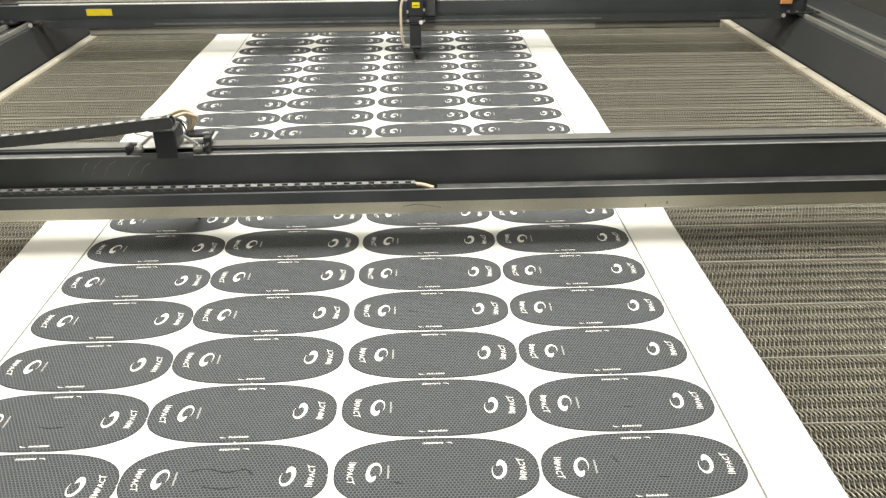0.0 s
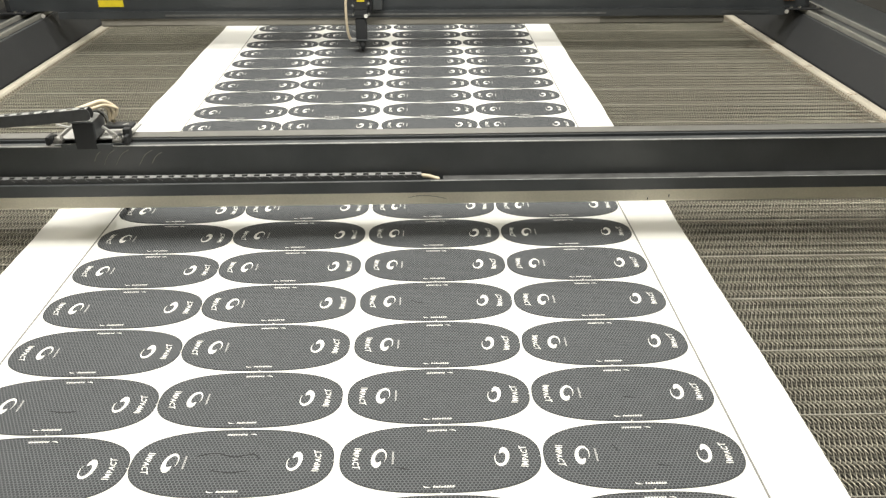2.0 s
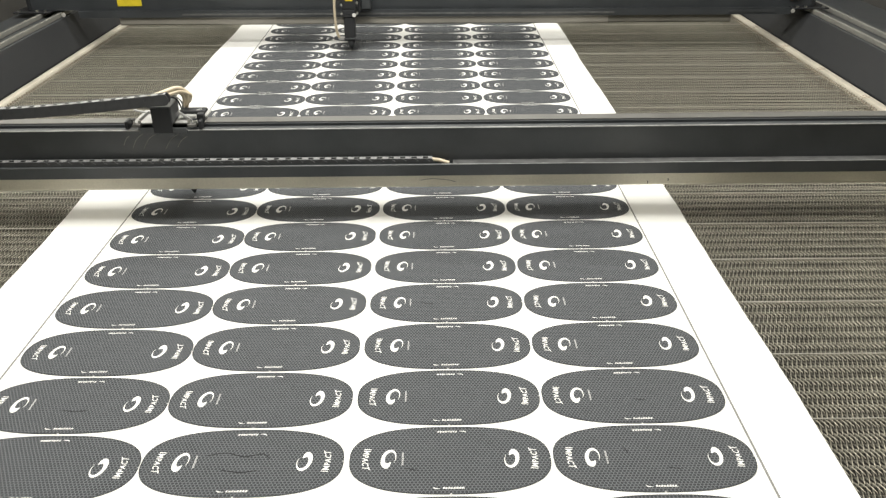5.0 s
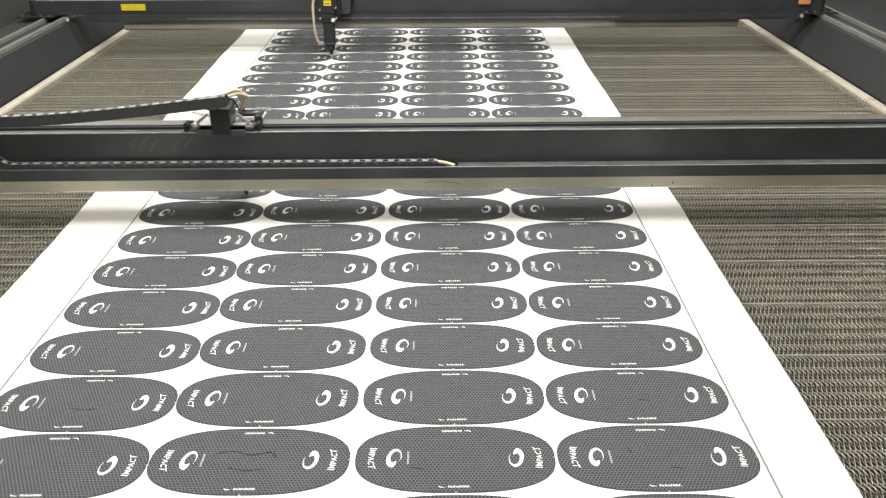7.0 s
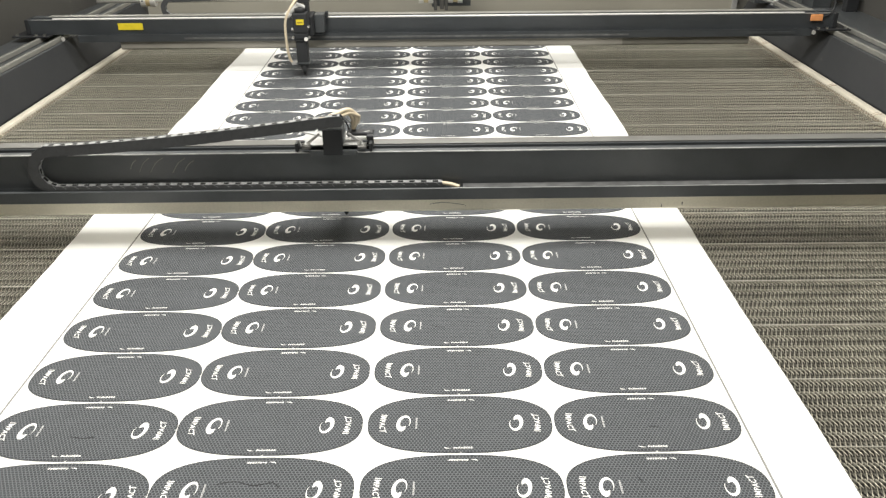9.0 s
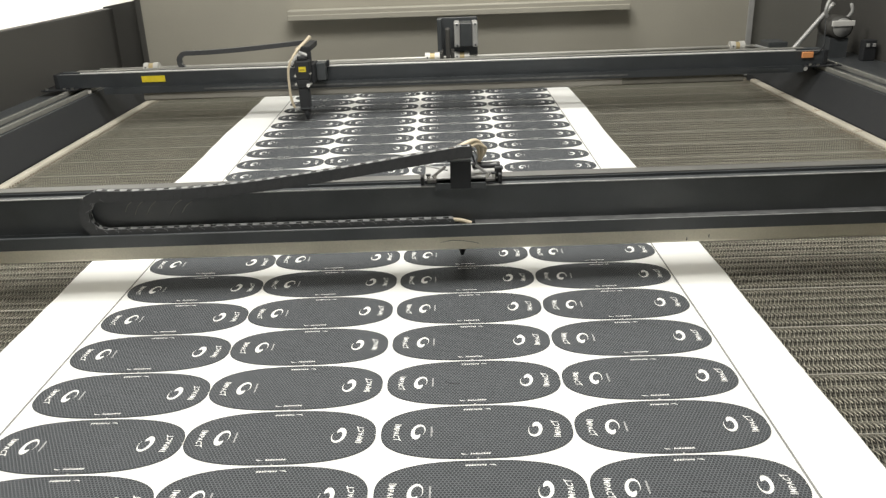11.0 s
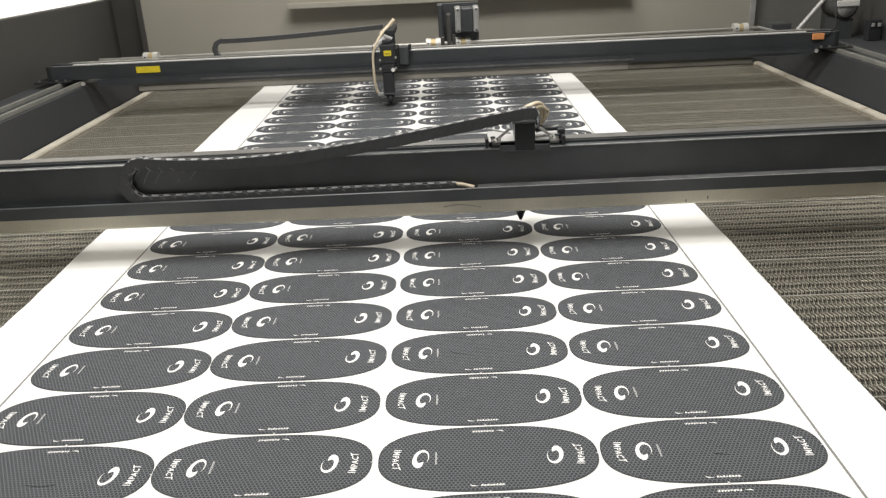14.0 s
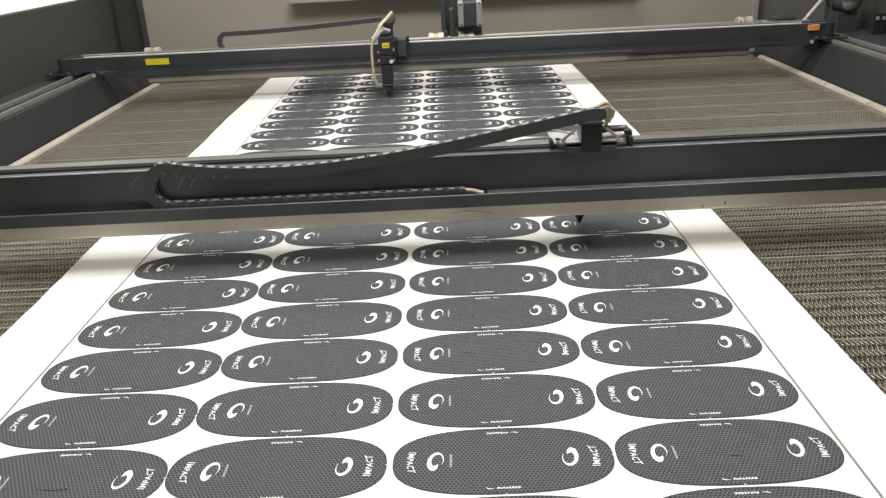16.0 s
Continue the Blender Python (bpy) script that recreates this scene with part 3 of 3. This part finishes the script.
def link_mesh(name, wide, high, pitch, scuffed):
    """One chain link: dark side plates with round ends, joined inside and outside by a pale scuffed plate with a slot."""
    bm = bmesh.new()
    reach, rad = pitch * 0.5 + 0.0035, high / 2
    outline = [(math.cos(radians(t)) * rad * 0.6 + (reach - rad * 0.6) * (1 if abs(t) < 90.1 else -1), math.sin(radians(t)) * rad) for t in (-90, -60, -30, 0, 30, 60, 90, 120, 150, 180, -150, -120, -90.2)]
    outline[-1] = (-(reach - rad * 0.6), -rad)
    outline.insert(7, (-(reach - rad * 0.6), rad))
    for q in (-1, 1):
        ya, yb = q * wide / 2, q * (wide / 2 - 0.0020)
        front_side, back_side = [[bm.verts.new((x, y, z)) for x, z in outline] for y in (ya, yb)]
        bm.faces.new(front_side), bm.faces.new(back_side[::-1])
        for i in range(len(outline)):
            j = (i + 1) % len(outline)
            bm.faces.new((front_side[j], front_side[i], back_side[i], back_side[j]))
    bmesh.ops.recalc_face_normals(bm, faces=bm.faces)
    worn = len(bm.faces)
    edge, slot = wide / 2 - 0.0024, wide * 0.26
    for q in (-1, 1):
        z0, z1 = sorted((q * (high / 2 - 0.0013), q * (high / 2 - 0.0001)))
        box(bm, -pitch * 0.55, -pitch * 0.20, -edge, edge, z0, z1)
        box(bm, pitch * 0.28, pitch * 0.44, -edge, edge, z0, z1)
        box(bm, -pitch * 0.20, pitch * 0.28, -edge, -slot, z0, z1)
        box(bm, -pitch * 0.20, pitch * 0.28, slot, edge, z0, z1)
    if scuffed:  # a thin pale scuff slants over the side plates of the lower run
        for q in (-1, 1):
            rod(bm, (-pitch * 0.02, q * wide / 2, 0.0002 - high / 2), (-pitch * 0.34, q * wide / 2, 0.0044 - high / 2), 0.00028, n=6)
    me = mesh_of(name, bm, CHAIN)
    me.materials.append(CHAIN_WORN)
    for p in me.polygons:
        p.material_index = 1 if p.index >= worn else 0
    return me


PALE_EDGE = material("pale_edge_wear_glint", (0.40, 0.40, 0.395), 0.4, 0.2, 0.45, 45, 0.1, 500)
CHAIN_WORN = material("worn_chain_edge", (0.31, 0.315, 0.315), 0.5, 0.1, 0.40, 110, 0.2, 600)
CHAIN = material("scuffed_chain_plastic", (0.048, 0.050, 0.053), 0.6, 0, 0.3, 60, 0.2, 600)
# pale metal bits, and the rear rail's glint put in as near-white colour
BRIGHT = material("pale_metal_and_glint", (0.78, 0.77, 0.74), 0.35, 0, 0.06, 40, 0.1, 500)
front = beam("front_gantry", "long black moving beam with a cream strip and cable chain", 0.163, BLACK, STRIP, TOP_RAIL, PALE_EDGE)
rear = beam("rear_gantry", "black rear moving beam carrying a cutting head and yellow label", 0.148, BLACK_REAR, STRIP_DIM, RAIL, BLACK_REAR, -0.733, 1.639, (-0.468, 1.02))
part("strip_end", prism(bmesh.new(), [(-0.004, 0.060), (-0.008, 0.064), (-0.008, 0.0838), (0.046, 0.0838), (0.046, 0.060)], 1.0205, 1.395), STRIP_SHADED, rear, "end of the strip, shade put in as darker colour")

# front carriage: the head hangs behind the beam
fcar = part("carriage", boxes((-0.0165, 0.0150, -0.0030, 0.0004, 0.158, 0.200), bevel=0.0012), BLACK_PLASTIC, front, "black bracket carriage riding on the beam")
part("base_plate", boxes((-0.040, 0.038, -0.0022, 0.0006, 0.1565, 0.1665), bevel=0.001), BLACK, fcar)
part("column", boxes((-0.0155, 0.0155, 0.0008, 0.045, 0.1725, 0.200), bevel=0.0015), BLACK, fcar)
part("cap_plate", boxes((-0.0205, 0.0165, -0.0045, 0.048, 0.2003, 0.2026), bevel=0.001), BLACK, fcar)
part("slide_plate", boxes((-0.056, 0.058, 0.016, 0.085, 0.1665, 0.1695), bevel=0.001), ALU, fcar, "pale aluminium slide plate")
part("mirror_arm", boxes((0.018, 0.062, 0.028, 0.050, 0.1790, 0.1850), bevel=0.002), BLACK_PLASTIC, fcar)
part("arm_plate", boxes((0.052, 0.063, 0.012, 0.024, 0.1700, 0.1850), bevel=0.0015), BLACK_PLASTIC, fcar)
for s in (-1, 1):
    part("end_stop", boxes((min(s * 0.057, s * 0.062), max(s * 0.057, s * 0.062), -0.002, 0.020, 0.1640, 0.1775), bevel=0.001), BLACK_PLASTIC, fcar)
    part("diagonal_stay", boxes((-0.0135, 0.0135, -0.0012, 0.0012, -0.0022, 0.0022), bevel=0.0006), ALU, fcar, "small flat aluminium stay").matrix_basis = pose(s * 0.0335, 0.012, 0.1815, 0, s * 38, 0)
    part("cross_stay", rods(((s * 0.020, 0.034, 0.177), (s * 0.056, 0.034, 0.186), 0.0016), n=8), ALU, fcar, "small pale aluminium stay")
    part("clamp_foot", boxes((min(s * 0.038, s * 0.052), max(s * 0.038, s * 0.052), 0.001, 0.0135, 0.1665, 0.1712), bevel=0.001), TOP_RAIL, fcar, "grey clamp foot")
    for dx in (0.040, 0.050):
        part("screw", rods(((s * dx, 0.007, 0.1713), (s * dx, 0.007, 0.1772), 0.0026), n=10), STEEL, fcar)
    part("screw_head", rods(((s * 0.050, 0.007, 0.1773), (s * 0.050, 0.007, 0.1792), 0.0040), n=10), BLACK_PLASTIC, fcar)
part("head_body", boxes((-0.014, 0.014, 0.0875, 0.116, 0.072, 0.155), bevel=0.003), BLACK_PLASTIC, fcar)
part("nozzle", rods(((0, 0.102, 0.072), (0, 0.102, 0.030), 0.0115, 0.0115), ((0, 0.102, 0.030), (0, 0.102, 0.007), 0.0115, 0.0025)), BLACK_PLASTIC, fcar, "black cone-tipped nozzle", True)
for dx, dy, dz, rad, fall in ((0.0, 0.0, 0.0, 0.0036, 0.192), (0.003, 0.004, -0.003, 0.0032, 0.196), (-0.003, 0.007, -0.002, 0.0031, 0.186), (0.006, 0.002, -0.006, 0.0029, 0.198), (-0.006, -0.003, -0.004, 0.0027, 0.190)):
    part("hose_loop", tube([(-0.022 + dx * 0.4, -0.003 + dy * 0.3, 0.2165), (-0.006 + dx * 0.5, 0.004 + dy * 0.5, 0.2195 + dz * 0.4), (0.008 + dx, 0.014 + dy, 0.2225 + dz * 0.8), (0.021 + dx * 0.8, 0.026 + dy, 0.2245 + dz), (0.030 + dx * 0.8, 0.035 + dy, 0.2185 + dz), (0.034 + dx * 0.9, 0.039 + dy, 0.5 * (0.218 + fall)), (0.031 + dx * 0.8, 0.038 + dy * 0.8, fall)], rad), HOSE, fcar, "cream air hose loop", True)
part("thin_wire", tube([(0.000, 0.004, 0.216), (0.012, 0.022, 0.211), (0.018, 0.034, 0.202), (0.022, 0.036, 0.188)], 0.0013, 6), BLACK_PLASTIC, fcar, "thin dark wire", True)
part("thin_wire", tube([(0.004, 0.006, 0.216), (0.018, 0.020, 0.213), (0.026, 0.030, 0.200), (0.024, 0.034, 0.186)], 0.0012, 6), PALE_EDGE, fcar, "thin pale wire", True)
SCRATCHES = [(-0.030, 0.136, -0.018, 0.152), (-0.016, 0.131, 0.004, 0.155), (0.002, 0.130, 0.026, 0.155), (0.038, 0.129, 0.062, 0.154), (0.058, 0.132, 0.076, 0.150)]
for xa, za, xb, zb in SCRATCHES:
    xa, xb = xa + 0.008, xb + 0.008
    part("scratch", tube([(xa, 0.0030, za), (xa * 0.55 + xb * 0.45, 0.0024, za * 0.35 + zb * 0.65), (xb, 0.0020, zb)], 0.0005, 5), RAIL, front, "faint curved scratch")
part("chain_tail", tube([(0.484, -0.006, 0.1095), (0.498, -0.006, 0.1075), (0.514, -0.009, 0.1035)], 0.0034), HOSE, front, "cream wires at the chain's end", True)
part("dangling_wire", tube([(0.465, -0.0115, 0.074), (0.485, -0.0115, 0.077), (0.51, -0.0115, 0.0745), (0.525, -0.0115, 0.071)], 0.0003, 5), BLACK_PLASTIC, front)
for x, z in ((0.847, 0.064), (0.881, 0.068)):
    part("pencil_mark", boxes((x, x + 0.0013, -0.0107, -0.0098, z, z + 0.0045)), BLACK_PLASTIC, front)

# rear carriage: the head stands before the beam
rcar = part("carriage", boxes((-0.026, 0.026, -0.088, -0.002, 0.112, 0.166), bevel=0.002), BLACK_PLASTIC, rear, "black cutting head carriage")
part("side_block", boxes((0.0265, 0.054, -0.045, -0.002, 0.112, 0.164), bevel=0.002), BLACK, rcar)
for x in (-0.050, 0.058):
    part("end_stop", boxes((x - 0.004, x + 0.004, -0.018, 0.004, 0.150, 0.166), bevel=0.001), BLACK_PLASTIC, rcar)
part("head_block", boxes((-0.023, 0.019, -0.128, -0.0885, 0.128, 0.184), bevel=0.004), BLACK_PLASTIC, rcar)
part("head_shoulder", boxes((-0.016, 0.012, -0.124, -0.089, 0.1842, 0.197), bevel=0.004), BLACK_PLASTIC, rcar)
part("head_base", boxes((-0.021, 0.016, -0.126, -0.089, 0.112, 0.1278), bevel=0.002), BLACK_PLASTIC, rcar)
part("label_plate", boxes((-0.012, 0.009, -0.1297, -0.1283, 0.152, 0.167)), YELLOW, rcar, "small yellow label")
part("label_print", boxes((-0.009, 0.006, -0.1302, -0.1298, 0.157, 0.159)), BLACK_PLASTIC, rcar, "dark unreadable line of print")
part("top_bracket", boxes((-0.016, 0.020, -0.095, 0.055, 0.204, 0.220), bevel=0.002), BLACK_PLASTIC, rcar)
part("bracket_post", boxes((0.006, 0.020, -0.095, -0.07, 0.1665, 0.2035), bevel=0.002), BLACK_PLASTIC, rcar)
part("mirror_mount", rods(((-0.030, -0.118, 0.182), (-0.004, -0.112, 0.203), 0.0072), n=10), ALU, rcar, "small aluminium mirror mount")
part("mirror_mount", rods(((-0.010, -0.116, 0.207), (0.012, -0.110, 0.196), 0.0055), n=10), PALE_EDGE, rcar, "small aluminium mirror mount")
part("knob", rods(((-0.037, -0.118, 0.176), (-0.029, -0.119, 0.184), 0.0085), n=12), BRIGHT, rcar, "pale adjusting knob")
part("clamp", boxes((-0.021, 0.014, -0.124, -0.090, 0.1045, 0.1115), bevel=0.002), BLACK_PLASTIC, rcar)
for s, z in ((-1, 0.116), (1, 0.116), (-1, 0.140), (1, 0.146)):
    part("screw", rods(((-0.002 + s * 0.0225, -0.128, z), (-0.002 + s * 0.0225, -0.118, z), 0.0035), n=10), STEEL, rcar)
part("screw", rods(((0.012, -0.130, 0.112), (0.012, -0.122, 0.112), 0.0055), n=10), BRIGHT, rcar)
part("lens_tube", boxes((-0.020, 0.0125, -0.121, -0.093, 0.036, 0.104), bevel=0.004), BLACK_PLASTIC, rcar, "black lens tube")
part("tube_collar", boxes((-0.022, 0.0145, -0.123, -0.091, 0.040, 0.0445), bevel=0.001), BLACK, rcar)
part("nozzle", rods(((-0.002, -0.107, 0.0355), (-0.002, -0.107, 0.008), 0.0125, 0.003)), BLACK_PLASTIC, rcar, "black cone-tipped nozzle", True)
part("air_fitting", boxes((-0.038, -0.0205, -0.116, -0.104, 0.036, 0.046), bevel=0.002), ALU, rcar, "metal hose fitting")
part("air_hose", tube([(0.004, -0.072, 0.229), (-0.014, -0.100, 0.213), (-0.030, -0.122, 0.190), (-0.042, -0.128, 0.160), (-0.044, -0.128, 0.120), (-0.043, -0.124, 0.080), (-0.040, -0.117, 0.055), (-0.036, -0.112, 0.044)], 0.0038), HOSE, rcar, "cream air hose", True)
part("air_hose", tube([(-0.020, -0.095, 0.210), (0.002, -0.075, 0.228), (0.019, -0.062, 0.245)], 0.0055), HOSE, rcar, "cream air hose", True)
part("glint_edge", prism(bmesh.new(), [(0.0005, 0.1478), (0.0005, 0.1492), (0.002, 0.1502), (0.006, 0.1502), (0.006, 0.1478)], -0.66, 1.55), BRIGHT, rear, "upper rail edge, its glint put in as pale colour")
part("warning_label", boxes((-0.471, -0.398, 0.0008, 0.0035, 0.116, 0.135)), YELLOW, rear, "yellow warning label")
part("limit_switch", boxes((1.569, 1.604, -0.006, 0.001, 0.125, 0.143), bevel=0.002), ORANGE, rear, "orange limit switch")
part("switch_wire", tube([(1.603, -0.002, 0.136), (1.622, 0.0, 0.143), (1.638, 0.01, 0.160), (1.645, 0.03, 0.20), (1.655, 0.06, 0.235)], 0.0018), BLACK_PLASTIC, rear)
part("thin_tray", prism(bmesh.new(), [(-0.0185, 0.091), (-0.0185, 0.096), (-0.0167, 0.096), (-0.0167, 0.091)], -0.274, 1.035), BLACK_EDGE, rear)
part("thin_tray", prism(bmesh.new(), [(-0.0185, 0.091), (-0.0185, 0.098), (-0.0167, 0.098), (-0.0167, 0.091)], 1.385, 1.525), BLACK, rear)

# pump and pipe in the far corner
pump = thing("corner_pump", "dark round pump with a white band beside the rail", "pump", at=(-0.030, 0, 0.022))
part("pump_body", rods(((1.815, 1.87, 0.163), (1.815, 1.98, 0.163), 0.036), n=28), DARK_PANEL, pump, "dark grey round pump body", True)
part("pump_rim", rods(((1.815, 1.866, 0.163), (1.815, 1.8698, 0.163), 0.030), n=28), ALU, pump, "pale end cover", True)
part("pump_band", boxes((1.776, 1.850, 1.858, 1.8655, 0.168, 0.186), bevel=0.002), PAINT, pump, "white label band")
part("pump_foot", boxes((1.785, 1.845, 1.88, 1.97, 0.0625, 0.1275)), BLACK, pump)
part("hose_elbow", tube([(1.775, 1.90, 0.195), (1.765, 1.895, 0.215), (1.772, 1.90, 0.240), (1.79, 1.91, 0.262)], 0.006, 10), ALU, pump, "pale hose elbow", True)
part("hose_elbow", tube([(1.842, 1.90, 0.192), (1.852, 1.895, 0.212), (1.848, 1.90, 0.236)], 0.006, 10), ALU, pump, "pale hose elbow", True)
part("clip_block", boxes((1.862, 1.902, 1.80, 1.83, 0.0625, 0.128), bevel=0.002), BLACK_PLASTIC, pump)
for x in (1.872, 1.892):
    part("cable_clip", boxes((x - 0.0045, x + 0.0045, 1.793, 1.7995, 0.108, 0.119), bevel=0.001), ALU, pump, "small pale cable clip")
solid("grey_pipe", tube([(1.642, 1.95, 0.080), (1.682, 1.955, 0.126), (1.735, 1.96, 0.189), (1.79, 1.965, 0.254)], 0.008, 12), ALU, "slanting pale grey pipe behind the beam", "pipe", smooth=True)

# assumed fittings out of view: two light the bed, the third is added
for x, y, z, sx, sy, power in LAMPS:
    f = thing("assumed_ceiling_light", "assumed white ceiling light panel, out of view", "lamp", group="ceiling light panels", at=(x, y, z))
    part("housing", boxes((-sx / 2 - 0.03, sx / 2 + 0.03, -sy / 2 - 0.03, sy / 2 + 0.03, 0.02, 0.06), bevel=0.005), PAINT, f)
    for dx in (-0.3, 0.3):
        part("hanger_rod", rods(((dx * sx, 0, 0.0605), (dx * sx, 0, 2.2995 - z), 0.006), n=10), ALU, f)

# ---- movement ----
FRONT_Y = [(0, 0.1981), (0.5, 0.1791), (1, 0.2496), (1.5, 0.2587), (2, 0.205), (2.5, 0.1621), (3, 0.2177), (3.5, 0.3321), (4, 0.3006), (6.5, 0.2672), (7, 0.277), (7.5, 0.3035), (8, 0.3331), (8.5, 0.2734), (9, 0.2676), (9.5, 0.3223), (12, 0.2969), (12.5, 0.3369), (13, 0.2666), (13.5, 0.2782), (14, 0.3496), (14.5, 0.3664), (15, 0.3137), (15.5, 0.2757), (16, 0.3106)]
FRONT_X = [(0, 0.1136), (0.5, 0.169), (1, 0.1486), (1.5, 0.044), (2, -0.0262), (2.5, 0.0769), (3, 0.112), (3.5, 0.1092), (4, 0.0461), (6.5, 0.0654), (7, 0.1332), (7.5, 0.2613), (8, 0.3023), (8.5, 0.254), (9, 0.3122), (9.5, 0.394), (12, 0.5277), (12.5, 0.4722), (13, 0.482), (13.5, 0.5857), (14, 0.596), (14.5, 0.4909), (15, 0.3988), (15.5, 0.493), (16, 0.6781)]
REAR_Y = [(0, 1.4715), (0.5, 1.4666), (1, 1.4889), (1.5, 1.533), (2, 1.4917), (2.5, 1.4586), (3, 1.4932), (3.5, 1.5613), (4, 1.5615), (6.5, 1.5004), (7, 1.5092), (7.5, 1.5573), (8, 1.5558), (8.5, 1.4699), (9, 1.4611), (9.5, 1.5994), (12, 1.6635), (12.5, 1.5982), (13, 1.593), (13.5, 1.6017), (14, 1.609), (14.5, 1.6321), (15, 1.5852), (15.5, 1.6677), (16, 1.6745)]
REAR_X = [(0, 0.4898), (0.5, 0.5097), (1, 0.315), (1.5, 0.2349), (2, 0.3142), (2.5, 0.2726), (3, 0.1723), (3.5, 0.229), (4, 0.3196), (6.5, 0.1059), (7, 0.17), (7.5, 0.0959), (8, -0.028), (8.5, -0.0067), (9, 0.0909), (9.5, 0.0962), (12, 0.0052), (12.5, -0.041), (13, 0.0609), (13.5, 0.1972), (14, 0.3073), (14.5, 0.2504), (15, 0.2217), (15.5, 0.185), (16, 0.2884)]

STEP = 0.25
TIMES = [k * STEP for k in range(65)]


def at_time(rows, t):
    """Smooth value between rows (cubic through the rows, with limited slopes)."""
    n = len(rows)
    for i in range(n - 1):
        if rows[i][0] <= t <= rows[i + 1][0]:
            break

    def slope(k):
        if k in (0, n - 1):
            return 0.0
        d0 = (rows[k][1] - rows[k - 1][1]) / (rows[k][0] - rows[k - 1][0])
        d1 = (rows[k + 1][1] - rows[k][1]) / (rows[k + 1][0] - rows[k][0])
        return 0.0 if d0 * d1 <= 0 else 2 * d0 * d1 / (d0 + d1)

    (ta, a), (tb, b) = rows[i], rows[i + 1]
    h = tb - ta
    u = (t - ta) / h
    return (a * (2 * u ** 3 - 3 * u * u + 1) + slope(i) * h * (u ** 3 - 2 * u * u + u) + b * (3 * u * u - 2 * u ** 3) + slope(i + 1) * h * (u ** 3 - u * u))


def chain_poses(xc, total, anchor, z_low, z_high, z_end, y, pitch, count, slack):
    """Poses of the links from the fixed end along the lower run, round the bend and up to the carriage.
    A longer upper run lies lower at the bend and sags more."""
    run = xc - (anchor + xc - total + 0.107) / 2
    z_high += 0.38 * max(0.0, 0.62 - run) ** 2 * slack
    sag = 0.004 + 0.5 * max(0.0, run - 0.43) ** 2 * slack
    rad = (z_high - z_low) / 2
    xb = (anchor + xc - (total - math.pi * rad)) / 2
    low = anchor - xb
    up = xc - xb

    def height(u):
        u = min(1.0, u / 0.95)
        return z_high + (z_end - z_high) * u - sag * (3.375 * u * (1 - u) ** 2 + 2 * u * (1 - u))

    out = []
    for k in range(count):
        s = (k + 0.5) * pitch
        if s < low:
            x, z, a = anchor - s, z_low, 180.0
        elif s < low + math.pi * rad:
            q = (s - low) / rad
            x, z, a = xb - rad * math.sin(q), (z_low + z_high) / 2 - rad * math.cos(q), 180.0 - math.degrees(q)
        else:
            u = min(1.0, (s - low - math.pi * rad) / up)
            x, z = xb + up * u, height(u)
            a = math.degrees(math.atan2(height(u + 0.01) - height(u - 0.01), 0.02 * up))
        out.append(pose(x, y, z, 0, -a, 0))
    return out


def motions():
    # the front beam stands a trace askew
    walk(front, [(t, pose(0, at_time(FRONT_Y, t), 0, 0, -0.12, 0.14)) for t in TIMES])
    walk(rear, [(t, pose(0, at_time(REAR_Y, t), 0, 0, 0, 0)) for t in TIMES])
    walk(fcar, [(t, pose(at_time(FRONT_X, t), 0, 0)) for t in TIMES])
    walk(rcar, [(t, pose(at_time(REAR_X, t), 0, 0)) for t in TIMES])
    for owner, rows, args in ((front, FRONT_X, (1.212, 0.485, 0.1040, 0.1660, 0.2165, -0.0050, 0.030, 1.0)), (rear, REAR_X, (1.03, 0.22, 0.142, 0.192, 0.2130, 0.064, -0.004, 0.0))):
        total, anchor, z_low, z_high, z_end, y, lead, slack = args
        pitch = 0.019
        count = int((total - 0.01) / pitch)
        high = 0.0175 if owner is front else 0.014
        links = [link_mesh("chain_link", w, high, pitch, worn) for worn in (False, True) for w in (0.0145, 0.0141)]
        tracks = [chain_poses(at_time(rows, t) + lead, total, anchor, z_low, z_high, z_end, y, pitch, count, slack) for t in TIMES]
        mean_x = sum(at_time(rows, t) for t in TIMES) / len(TIMES) + lead
        flat = (anchor - (anchor + mean_x - total + 0.107) / 2) / pitch
        for k in range(count):
            walk(part("chain_link", links[k % 2 + (2 if k < flat else 0)], None, owner), [(t, p[k]) for t, p in zip(TIMES, tracks)])


motions()
